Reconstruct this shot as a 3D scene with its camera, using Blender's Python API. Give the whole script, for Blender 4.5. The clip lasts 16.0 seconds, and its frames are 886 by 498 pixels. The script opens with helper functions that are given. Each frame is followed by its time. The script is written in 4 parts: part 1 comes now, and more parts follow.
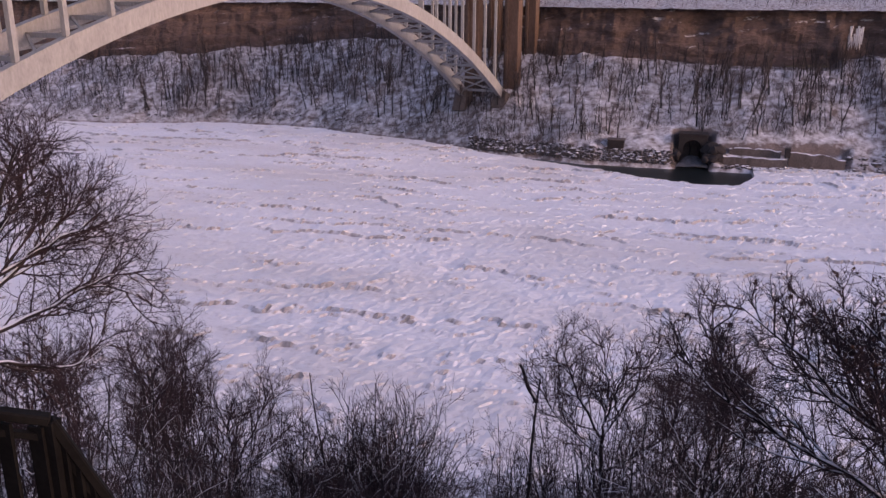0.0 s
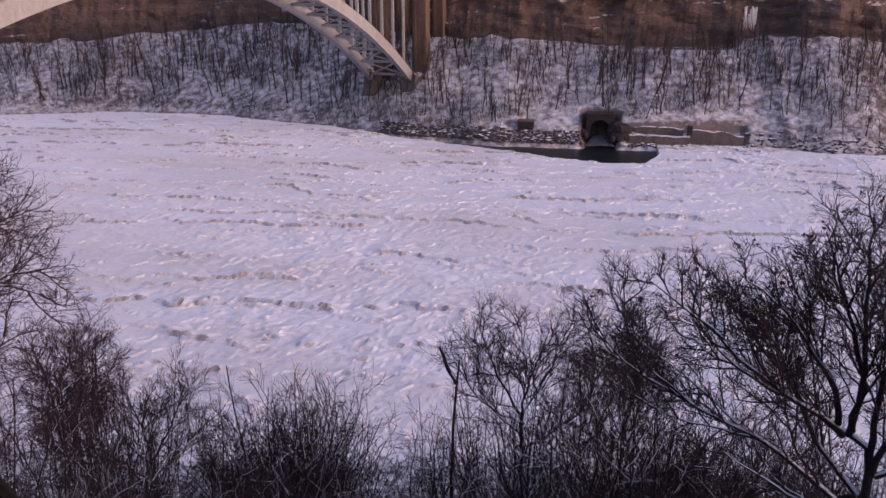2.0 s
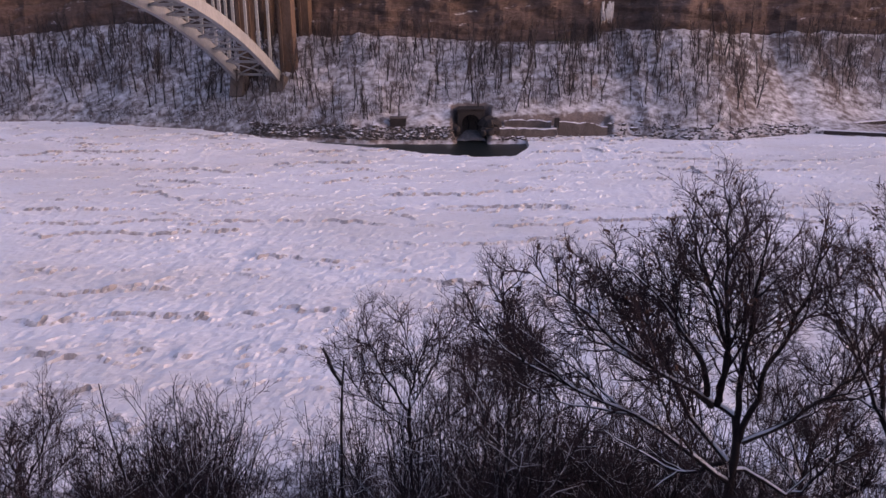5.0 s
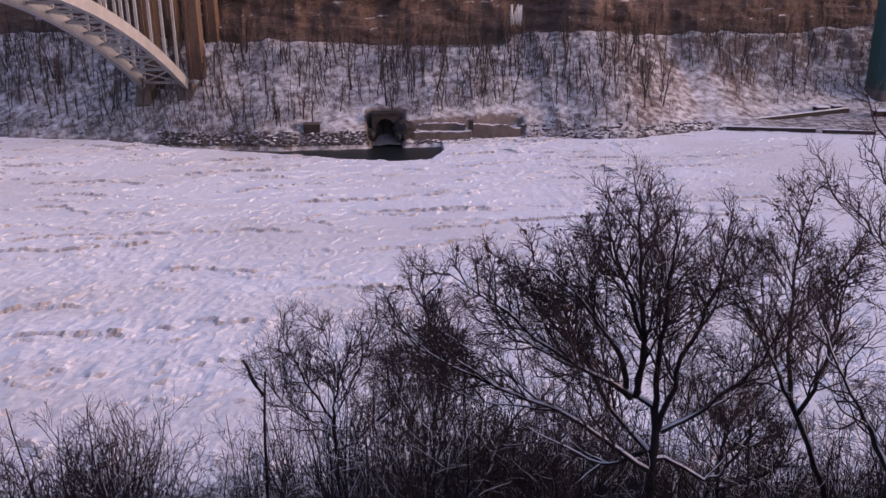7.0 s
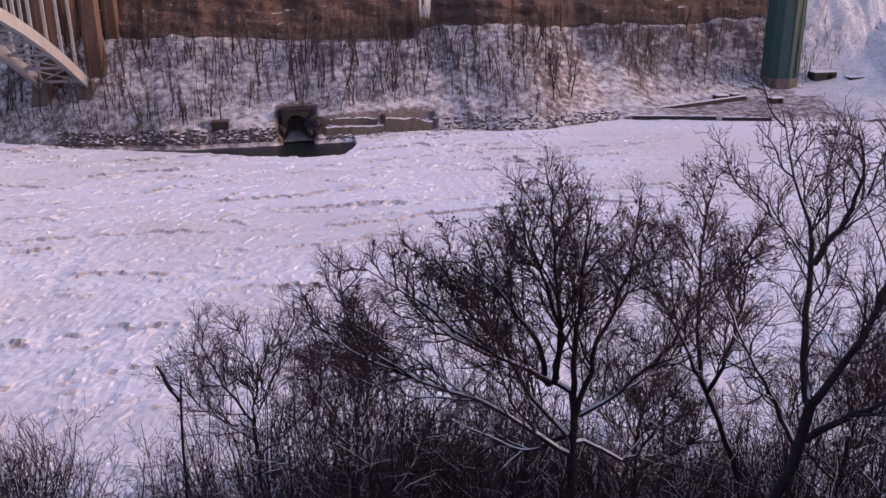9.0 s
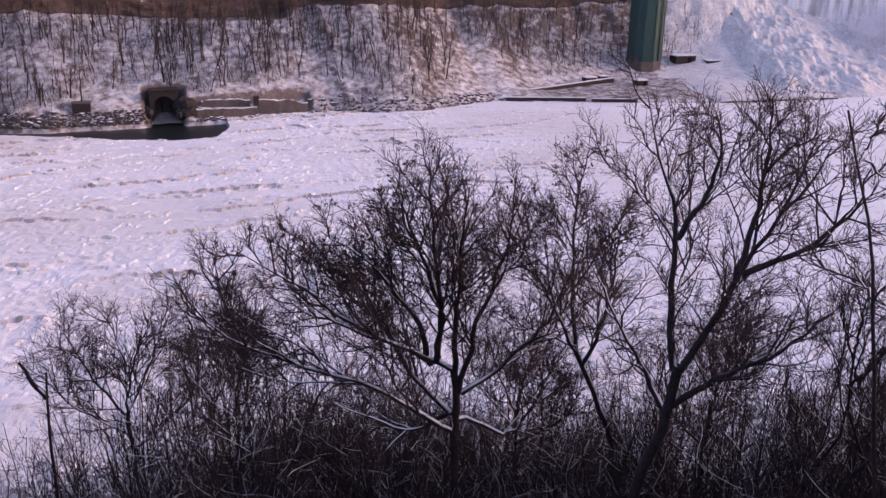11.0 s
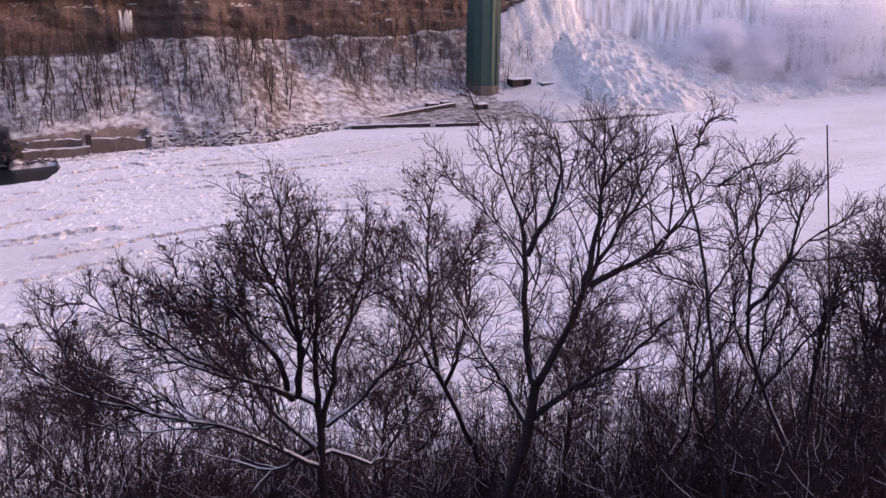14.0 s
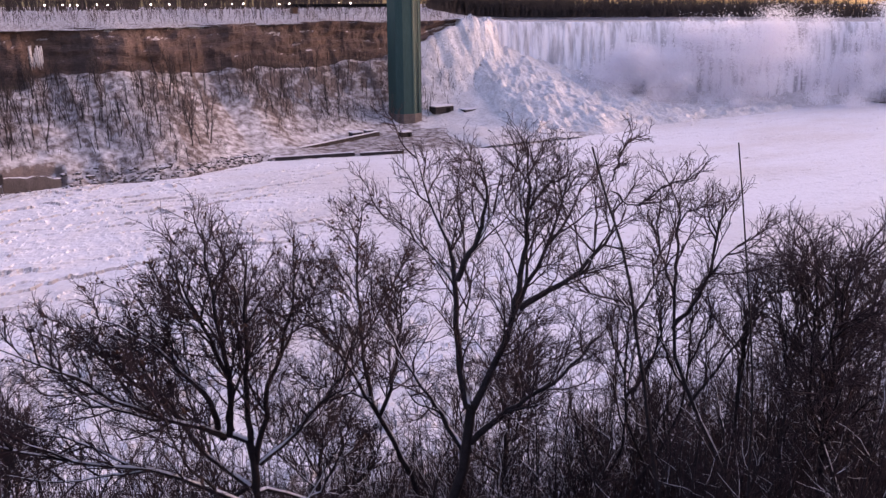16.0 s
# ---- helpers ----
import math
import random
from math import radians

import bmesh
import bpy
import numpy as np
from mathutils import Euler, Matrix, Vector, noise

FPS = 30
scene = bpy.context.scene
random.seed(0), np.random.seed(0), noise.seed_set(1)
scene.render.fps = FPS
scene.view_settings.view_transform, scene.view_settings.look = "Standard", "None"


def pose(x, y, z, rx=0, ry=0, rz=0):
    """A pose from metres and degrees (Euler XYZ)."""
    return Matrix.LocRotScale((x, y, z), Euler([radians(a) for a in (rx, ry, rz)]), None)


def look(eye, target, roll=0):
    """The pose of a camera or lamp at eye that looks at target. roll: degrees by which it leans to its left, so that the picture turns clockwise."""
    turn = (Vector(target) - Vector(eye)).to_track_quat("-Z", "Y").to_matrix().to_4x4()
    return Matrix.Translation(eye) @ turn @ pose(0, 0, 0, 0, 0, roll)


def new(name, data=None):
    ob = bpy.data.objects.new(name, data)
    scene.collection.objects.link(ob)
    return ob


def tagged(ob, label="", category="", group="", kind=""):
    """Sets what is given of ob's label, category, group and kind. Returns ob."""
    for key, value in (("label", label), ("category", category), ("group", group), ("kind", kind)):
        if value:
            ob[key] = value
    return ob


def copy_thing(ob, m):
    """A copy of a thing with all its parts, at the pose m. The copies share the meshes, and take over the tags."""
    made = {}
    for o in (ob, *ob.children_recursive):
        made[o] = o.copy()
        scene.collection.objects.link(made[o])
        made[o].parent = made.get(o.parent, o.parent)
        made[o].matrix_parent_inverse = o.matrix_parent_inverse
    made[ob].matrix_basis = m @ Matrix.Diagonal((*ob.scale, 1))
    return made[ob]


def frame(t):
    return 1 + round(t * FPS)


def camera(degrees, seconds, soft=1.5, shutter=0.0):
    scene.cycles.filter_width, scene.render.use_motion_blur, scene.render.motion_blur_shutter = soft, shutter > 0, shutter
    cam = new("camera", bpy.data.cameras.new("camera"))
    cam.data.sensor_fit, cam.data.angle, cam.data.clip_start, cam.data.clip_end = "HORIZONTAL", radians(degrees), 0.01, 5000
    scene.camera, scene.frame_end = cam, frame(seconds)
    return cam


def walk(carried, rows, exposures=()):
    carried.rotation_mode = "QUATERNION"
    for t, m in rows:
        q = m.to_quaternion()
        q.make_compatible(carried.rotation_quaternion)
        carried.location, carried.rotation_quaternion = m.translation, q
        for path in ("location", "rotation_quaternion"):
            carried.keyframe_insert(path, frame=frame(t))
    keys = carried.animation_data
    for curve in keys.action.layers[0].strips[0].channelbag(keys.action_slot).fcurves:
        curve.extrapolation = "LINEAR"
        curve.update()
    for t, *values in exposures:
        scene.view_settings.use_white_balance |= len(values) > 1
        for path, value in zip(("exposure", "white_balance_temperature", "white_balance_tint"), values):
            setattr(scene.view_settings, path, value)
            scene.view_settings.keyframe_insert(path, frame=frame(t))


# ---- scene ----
cam = camera(55.2, 16.0, soft=1.45)
EYE = (0.0, 0.0, 62.0)
ARM = 0.0
# seconds, heading east of the river's normal, pitch, roll (degrees)
ROWS = [
    (0.0, -16.394, -17.389, 0.261),
    (0.5, -14.953, -17.743, 0.221),
    (1.0, -13.335, -18.035, 0.223),
    (1.5, -11.871, -18.253, 0.167),
    (2.0, -10.396, -18.428, 0.086),
    (2.5, -8.954, -18.520, 0.050),
    (3.0, -7.529, -18.575, 0.000),
    (3.5, -6.118, -18.612, -0.054),
    (4.0, -4.679, -18.644, -0.108),
    (6.5, 2.554, -18.447, -0.379),
    (7.0, 3.978, -18.363, -0.487),
    (7.5, 5.399, -18.241, -0.556),
    (8.0, 6.798, -18.174, -0.594),
    (8.5, 8.233, -18.368, -0.634),
    (9.0, 9.925, -18.814, -0.568),
    (11.5, 20.696, -19.931, 1.371),
    (12.0, 22.648, -19.579, 1.545),
    (12.5, 24.307, -19.256, 1.256),
    (13.0, 25.908, -18.856, 0.915),
    (13.5, 27.457, -18.461, 0.702),
    (14.0, 28.902, -18.043, 0.448),
    (14.5, 30.271, -17.607, 0.203),
    (15.0, 31.569, -17.130, 0.030),
    (15.5, 32.781, -16.645, -0.202),
    (16.0, 33.908, -16.207, -0.417),
]

def aim(az, pitch, roll):
    a, p = radians(az), radians(pitch)
    way = Vector((math.sin(a) * math.cos(p), math.cos(a) * math.cos(p), math.sin(p)))
    eye = Vector(EYE) + ARM * Vector((math.sin(a), math.cos(a), 0))
    return look(eye, eye + way, roll)


walk(cam, [(t, aim(a, p, r)) for t, a, p, r in ROWS],
     exposures=[(0.0, 0.0, 6800, 42), (8.0, 0.14, 6800, 42), (13.0, 0.46, 7050, 46), (16.0, 0.44, 7050, 46)])

# ---- light: a dim winter sky near dusk ----
world = bpy.data.worlds.new("world")
scene.world = world
world.use_nodes = True
wt = world.node_tree
sky = wt.nodes.new("ShaderNodeTexSky")
sky.sky_type = "NISHITA"
sky.sun_disc = False
sky.sun_elevation, sky.sun_rotation = radians(12), radians(105)
sky.air_density, sky.dust_density, sky.ozone_density = 1.0, 2.5, 1.5
back = wt.nodes["Background"]
wt.links.new(sky.outputs[0], back.inputs[0])
back.inputs[1].default_value = 0.29

sun_data = bpy.data.lights.new("sun", "SUN")
sun_data.energy, sun_data.angle, sun_data.color = 0.14, radians(25), (1.0, 0.96, 0.94)
sun = new("sun", sun_data)
sun.matrix_world = look((0, 0, 200), (-98, 17, 165))


# ---- noise and mesh helpers ----
def lattice(ix, iy, seed):
    h = (ix.astype(np.int64) * 374761393 + iy.astype(np.int64) * 668265263 + seed * 974634777) & 0x7FFFFFFF
    h = ((h ^ (h >> 13)) * 1274126177) & 0x7FFFFFFF
    return ((h ^ (h >> 16)) & 0xFFFF) / 65535.0


def vnoise(x, y, seed=0):
    x, y = np.asarray(x, float), np.asarray(y, float)
    ix, iy = np.floor(x), np.floor(y)
    fx, fy = x - ix, y - iy
    fx, fy = fx * fx * (3 - 2 * fx), fy * fy * (3 - 2 * fy)
    a, b = lattice(ix, iy, seed), lattice(ix + 1, iy, seed)
    c, d = lattice(ix, iy + 1, seed), lattice(ix + 1, iy + 1, seed)
    return (a + (b - a) * fx) * (1 - fy) + (c + (d - c) * fx) * fy


def fbm(x, y, seed=0, octaves=4):
    total, amp, norm = 0.0, 1.0, 0.0
    for o in range(octaves):
        total = total + amp * vnoise(x * 2 ** o, y * 2 ** o, seed + 17 * o)
        norm += amp
        amp *= 0.5
    return total / norm


def ridged(x, y, seed=0, octaves=3):
    total, amp, norm = 0.0, 1.0, 0.0
    for o in range(octaves):
        total = total + amp * (1 - np.abs(2 * vnoise(x * 2 ** o, y * 2 ** o, seed + 31 * o) - 1))
        norm += amp
        amp *= 0.5
    return total / norm


def mesh_of(name, verts, faces, material, smooth=False):
    me = bpy.data.meshes.new(name)
    me.from_pydata(np.asarray(verts, float).tolist(), [], faces if isinstance(faces, list) else np.asarray(faces).tolist())
    me.materials.append(material)
    if smooth:
        me.polygons.foreach_set("use_smooth", [True] * len(me.polygons))
    me.update()
    return me


def part(name, bm, material, parent=None, label="", bevel=0.0):
    if isinstance(bm, bpy.types.Mesh):
        me = bm
    else:
        if bevel:
            bmesh.ops.bevel(bm, geom=bm.edges[:], offset=bevel, segments=1, affect="EDGES")
        me = bpy.data.meshes.new(name)
        bm.to_mesh(me)
        bm.free()
        me.materials.append(material)
    ob = new(name, me)
    if parent is not None:
        ob.parent = parent
    return tagged(ob, label)


def grid_faces(n, m):
    i, j = np.meshgrid(np.arange(n - 1), np.arange(m - 1), indexing="ij")
    a = (i * m + j).ravel()
    return np.stack([a, a + m, a + m + 1, a + 1], 1)


def sheet(name, X, Y, Z, material, smooth=True):
    n, m = X.shape
    return mesh_of(name, np.stack([X, Y, Z], -1).reshape(-1, 3), grid_faces(n, m), material, smooth)


def box_bm(size, centre=(0, 0, 0), turn=None, bm=None):
    bm = bm or bmesh.new()
    m = Matrix.Translation(centre)
    if turn is not None:
        m = m @ turn
    bmesh.ops.create_cube(bm, size=1, matrix=m @ Matrix.Diagonal((*size, 1)))
    return bm


def beam_bm(a, b, wide, high, bm=None):
    a, b = Vector(a), Vector(b)
    turn = (b - a).to_track_quat("Y", "Z").to_matrix().to_4x4()
    return box_bm((wide, (b - a).length, high), (a + b) / 2, turn, bm)


def sweep(P, rad, sides):
    """Tubes along n polylines of k points: arrays (n, k, 3) and (n, k)."""
    n, k, _ = P.shape
    T = np.gradient(P, axis=1)
    T /= np.linalg.norm(T, axis=2, keepdims=True) + 1e-9
    ref = np.where(np.abs(T[:, :1, 2:3]) > 0.8, np.array([1.0, 0, 0]), np.array([0, 0, 1.0]))
    A = np.cross(T, np.broadcast_to(ref, T.shape))
    A /= np.linalg.norm(A, axis=2, keepdims=True) + 1e-9
    B = np.cross(T, A)
    ang = np.arange(sides) * 2 * np.pi / sides
    V = P[:, :, None] + rad[:, :, None, None] * (np.cos(ang)[:, None] * A[:, :, None] + np.sin(ang)[:, None] * B[:, :, None])
    q = np.arange(sides)
    i, j, s = np.meshgrid(np.arange(n), np.arange(k - 1), q, indexing="ij")
    base = (i * k + j) * sides
    F = np.stack([base + s, base + (s + 1) % sides, base + sides + (s + 1) % sides, base + sides + s], -1).reshape(-1, 4)
    return V.reshape(-1, 3), F


def tubes(name, sets, material, smooth=True):
    """sets: (P, rad, sides) batches joined into one mesh."""
    vs, fs, off = [], [], 0
    for P, rad, sides in sets:
        v, f = sweep(np.asarray(P, float), np.asarray(rad, float), sides)
        vs.append(v)
        fs.append(f + off)
        off += len(v)
    return mesh_of(name, np.concatenate(vs), np.concatenate(fs), material, smooth)


# ---- materials ----
def material(name, rough=0.8, metal=0.0):
    m = bpy.data.materials.new(name)
    m.use_nodes = True
    b = m.node_tree.nodes["Principled BSDF"]
    b.inputs["Roughness"].default_value, b.inputs["Metallic"].default_value = rough, metal
    return m, m.node_tree, b


def texnoise(nt, scale, detail=4.0, stretch=(1, 1, 1), rough=0.6):
    tc = nt.nodes.new("ShaderNodeNewGeometry")
    mp = nt.nodes.new("ShaderNodeMapping")
    mp.inputs["Scale"].default_value = stretch
    nt.links.new(tc.outputs["Position"], mp.inputs["Vector"])
    n = nt.nodes.new("ShaderNodeTexNoise")
    n.inputs["Scale"].default_value, n.inputs["Detail"].default_value, n.inputs["Roughness"].default_value = scale, detail, rough
    nt.links.new(mp.outputs[0], n.inputs["Vector"])
    return n.outputs["Fac"]


def ramp(nt, value, stops):
    r = nt.nodes.new("ShaderNodeValToRGB")
    e = r.color_ramp.elements
    while len(e) < len(stops):
        e.new(0.5)
    for el, (p, c) in zip(e, stops):
        el.position, el.color = p, (*c, 1) if len(c) == 3 else c
    nt.links.new(value, r.inputs[0])
    return r.outputs[0]


def mix(nt, fac, a, b):
    n = nt.nodes.new("ShaderNodeMix")
    n.data_type = "RGBA"
    for sock, v in ((n.inputs[0], fac), (n.inputs[6], a), (n.inputs[7], b)):
        if isinstance(v, (int, float)):
            sock.default_value = v
        elif isinstance(v, tuple):
            sock.default_value = (*v, 1)
        else:
            nt.links.new(v, sock)
    return n.outputs[2]


def bump(nt, b, height, strength, dist):
    n = nt.nodes.new("ShaderNodeBump")
    n.inputs["Strength"].default_value, n.inputs["Distance"].default_value = strength, dist
    nt.links.new(height, n.inputs["Height"])
    nt.links.new(n.outputs[0], b.inputs["Normal"])


def up_mask(nt, low, high, wind=(0, 0, 1), patch=0.9):
    """1 where the surface faces the sky: there the snow lies."""
    g = nt.nodes.new("ShaderNodeNewGeometry")
    tilt = nt.nodes.new("ShaderNodeVectorMath")
    tilt.operation = "DOT_PRODUCT"
    tilt.inputs[1].default_value = wind
    nt.links.new(g.outputs["Normal"], tilt.inputs[0])
    noise_value = texnoise(nt, patch, 4)
    add = nt.nodes.new("ShaderNodeMath")
    add.operation = "MULTIPLY_ADD"
    nt.links.new(noise_value, add.inputs[0])
    add.inputs[1].default_value = 0.5
    nt.links.new(tilt.outputs["Value"], add.inputs[2])
    half = nt.nodes.new("ShaderNodeMath")
    half.operation = "MULTIPLY"
    nt.links.new(add.outputs[0], half.inputs[0])
    half.inputs[1].default_value = 1 / 1.5
    return ramp(nt, half.outputs[0], [(low, (0, 0, 0)), (high, (1, 1, 1))])


def plain(name, dark, light, scale, rough=0.85, metal=0.0, stretch=(1, 1, 1), relief=0.3, dist=0.05, snow=None, gloss=0.3):
    m, nt, b = material(name, rough, metal)
    b.inputs["Specular IOR Level"].default_value = gloss
    big, small = texnoise(nt, scale, 5, stretch), texnoise(nt, scale * 7, 4, stretch)
    base = ramp(nt, big, [(0.3, dark), (0.7, light)])
    spots = ramp(nt, small, [(0.35, tuple(0.75 * c for c in dark)), (0.65, light)])
    colour = mix(nt, 0.4, base, spots)
    if snow:
        colour = mix(nt, up_mask(nt, *snow), colour, SNOW)
    nt.links.new(colour, b.inputs["Base Color"])
    bump(nt, b, small, relief, dist)
    return m


SNOW = (0.80, 0.78, 0.82)


def ice_material():
    m, nt, b = material("river_ice", 0.7)
    wide = texnoise(nt, 0.02, 4, (0.6, 1.4, 1))
    fine = texnoise(nt, 0.8, 6)
    lumps = texnoise(nt, 0.16, 5, (0.8, 1.2, 1))
    base = ramp(nt, wide, [(0.36, (0.66, 0.60, 0.58)), (0.56, (0.80, 0.78, 0.82))])
    grit = ramp(nt, fine, [(0.30, (0.50, 0.46, 0.46)), (0.46, (0.80, 0.78, 0.82))])
    colour = mix(nt, 0.45, base, grit)
    bare = ramp(nt, fine, [(0.3, (0.24, 0.22, 0.22)), (0.7, (0.42, 0.39, 0.40))])
    colour = mix(nt, up_mask(nt, 0.60, 0.74), bare, colour)
    nt.links.new(colour, b.inputs["Base Color"])
    h = nt.nodes.new("ShaderNodeMath")
    h.operation = "ADD"
    nt.links.new(fine, h.inputs[0])
    nt.links.new(lumps, h.inputs[1])
    bump(nt, b, h.outputs[0], 0.28, 0.45)
    return m


ICE = ice_material()
M_BANK = plain("snowy_bank", (0.10, 0.075, 0.07), (0.23, 0.18, 0.17), 0.25, relief=0.6, dist=0.4, snow=(0.77, 0.90, (0, -0.35, 0.94), 0.35))
M_RIM = plain("rim_ground", (0.10, 0.075, 0.07), (0.20, 0.16, 0.15), 0.2, relief=0.5, dist=0.3, snow=(0.76, 0.94))
M_NEARBANK = plain("snowy_slope", (0.03, 0.022, 0.02), (0.085, 0.06, 0.055), 0.5, relief=0.6, dist=0.2, snow=(0.73, 0.87))
M_CLIFF = plain("red_rock", (0.050, 0.035, 0.033), (0.145, 0.095, 0.083), 0.10, stretch=(0.8, 0.8, 1.6), relief=0.9, dist=0.8, snow=(0.71, 0.84))
M_BARK = plain("bark", (0.019, 0.014, 0.016), (0.050, 0.037, 0.039), 3.0, relief=0.5, dist=0.02, gloss=0.2, snow=(0.63, 0.70, (0.08, -0.45, 0.89)))
M_TWIG = plain("twig_bark", (0.029, 0.016, 0.019), (0.076, 0.043, 0.046), 2.0, relief=0.2, dist=0.01)
M_FARBARK = plain("far_bark", (0.018, 0.014, 0.015), (0.05, 0.04, 0.04), 0.6, relief=0.2, dist=0.02)
M_FARTWIG = plain("far_twigs", (0.045, 0.034, 0.034), (0.12, 0.09, 0.088), 0.3, relief=0.1, dist=0.02)
M_STEEL = plain("painted_steel", (0.22, 0.215, 0.22), (0.33, 0.32, 0.325), 0.3, rough=0.6, relief=0.15, dist=0.03, stretch=(1, 1, 0.4))
M_PIER = plain("weathered_brown_stone", (0.075, 0.045, 0.034), (0.16, 0.10, 0.074), 0.25, relief=0.4, dist=0.1, stretch=(1, 1, 0.35))
M_TOWER = plain("green_metal_panel", (0.012, 0.048, 0.045), (0.023, 0.072, 0.066), 0.25, rough=0.55, relief=0.1, dist=0.03, stretch=(1, 1, 0.15))
M_CONCRETE = plain("stained_concrete", (0.06, 0.048, 0.045), (0.17, 0.135, 0.125), 0.4, relief=0.4, dist=0.05, stretch=(1, 1, 0.5))
M_DARKSTONE = plain("dark_stone", (0.016, 0.013, 0.014), (0.045, 0.036, 0.036), 0.5, relief=0.5, dist=0.1)
M_METAL = plain("dark_painted_metal", (0.006, 0.0055, 0.006), (0.013, 0.012, 0.012), 4.0, rough=0.85, relief=0.1, dist=0.004, gloss=0.05)
# ---- the far bank: river, talus, cliff and rim ----
SHORE = np.array([(-700, 330), (-309, 322), (-252, 330), (-207, 346), (-170, 346), (-119, 333), (-82, 317), (-40, 309), (19, 310),
                  (60, 315), (92, 309), (130, 322), (178, 308), (233, 297), (294, 294), (345, 300), (400, 300), (520, 300), (800, 280)], float)


def shore_y(x):
    return np.interp(x, SHORE[:, 0], SHORE[:, 1]) + 3 * (fbm(np.asarray(x) / 9.0, 0 * np.asarray(x), 5) - 0.5)


def cliff_foot(x):
    """height of the foot of the rock wall along the bank"""
    return np.interp(x, [-700, -330, -230, -160, -75, -30, 0, 20, 70, 110, 160, 185, 205, 230, 250, 270, 288, 700],
                     [22, 22, 29, 36, 33, 32, 30, 33, 36, 33, 33, 32, 32, 34, 38, 46, 52, 52]) + 3.0 * (fbm(np.asarray(x) / 11.0, 0 * np.asarray(x) + 3, 9) - 0.5)


def foot_w(x):
    """how far behind the shore the rock wall stands"""
    return np.interp(x, [140, 200, 262], [63, 98, 106])


def bank_z(x, y):
    w = y - shore_y(x)
    zf = cliff_foot(x)
    fw = foot_w(x)
    q = np.clip(w / (fw - 1), 0, 1)
    z = 0.6 + (zf - 0.6) * q ** 0.95
    z = z + np.clip(w / 8, 0, 1) * (2.6 * (fbm(x / 16, y / 16, 21) - 0.5) + 1.3 * (fbm(x / 3.2, y / 3.2, 22, 3) - 0.5))
    terrace = np.clip((x - 100) / 60, 0, 1)
    flat = np.interp(w, [0, 3, 42, 60], [0.3, 1.2, 2.6, 4.0]) + np.clip((w - fw + 50) / 49, 0, 1) ** 1.6 * (zf - 4.0)
    zt = flat + (0.4 + 4 * np.clip((w - fw + 30) / 20, 0, 1)) * (fbm(x / 5, y / 5, 41) - 0.5)
    z = z * (1 - terrace) + zt * terrace
    walls = np.clip((x - 8) / 4, 0, 1) * np.clip((55 - x) / 4, 0, 1)
    z = z - walls * np.maximum(z - np.interp(w, [0, 5.5, 6.5, 9.5, 11, 16], [0.2, 0.6, 2.8, 3.6, 5.4, 30]), 0)
    notch = np.clip((7.0 - np.abs(x - 1)) / 1.5, 0, 1) * np.clip((19 - w) / 2, 0, 1)
    return z * (1 - notch) - 1.2 * notch


xs = np.concatenate([np.arange(-700, -360, 8), np.arange(-360, 288, 1.3)])
ws = np.concatenate([np.arange(-6, 0, 2), np.arange(0, 70, 1.1)])
X, W = np.meshgrid(xs, ws, indexing="ij")
W = np.where(W > 0, W * foot_w(X) / 63, W)
Y = shore_y(X) + W
Z = np.where(W < 0, -2.0, bank_z(X, Y))
far_bank = tagged(new("ground_bank", sheet("ground_bank", X, Y, Z, M_BANK)), "snow-dusted stony talus slope under a rock cliff", "slope", kind="structure")

# the rock wall, in ledges
xs = np.concatenate([np.arange(-700, -360, 8), np.arange(-360, 286, 1.2)])
vs = np.linspace(0, 1, 30)
X, Vv = np.meshgrid(xs, vs, indexing="ij")
foot, top = cliff_foot(X) - 3.5, 53.0 + 2.0 * (fbm(X / 25, 0 * X, 12) - 0.5)
Z = foot + (top - foot) * Vv
warp = Vv * 5 + 1.6 * fbm(X / 22, Vv * 1.5, 14)
step = 2.4 * (np.floor(warp) + np.clip((warp % 1) * 3 - 2, 0, 1)) * fbm(X / 17, Vv * 3, 19)
Y = shore_y(X) + foot_w(X) + step + 6.0 * (fbm(X / 12, Z / 16, 13, 5) - 0.5) + 8 * (fbm(X / 60, 0 * X, 15) - 0.5) + 1.6 * (ridged(X / 4.5, Z / 20, 23) - 0.5)
Z = Z + 0.9 * (fbm(X / 3, Z / 2, 16) - 0.5)
cliff = tagged(new("cliff_wall", sheet("cliff_wall", X, Y, Z, M_CLIFF, False)), "layered reddish-brown rock cliff with snow on its ledges", "cliff", kind="structure")

# the rim above, rising to the plain that goes on to the horizon
ws = np.concatenate([np.arange(66, 130, 2.2), [140, 180, 260, 500, 1200, 3500]])
xs = np.concatenate([[-4000, -1500], np.arange(-700, -360, 12), np.arange(-360, 296, 2.4)])
X, W = np.meshgrid(xs, ws, indexing="ij")
Y = np.interp(X, SHORE[:, 0], SHORE[:, 1]) + W + (foot_w(X) - 63) * np.clip((400 - W) / 300, 0, 1)
Z = np.interp(W, [66, 76, 118, 130, 260, 500, 3500], [52.5, 54.5, 58.7, 59.2, 59.4, 59.5, 59.5]) + np.where(W < 135, 1.2 * (fbm(X / 6, Y / 6, 18) - 0.5), 0)
rim = tagged(new("ground_rim", sheet("ground_rim", X, Y, Z, M_RIM)), "snowy wooded plain above the cliff", "ground", kind="structure")

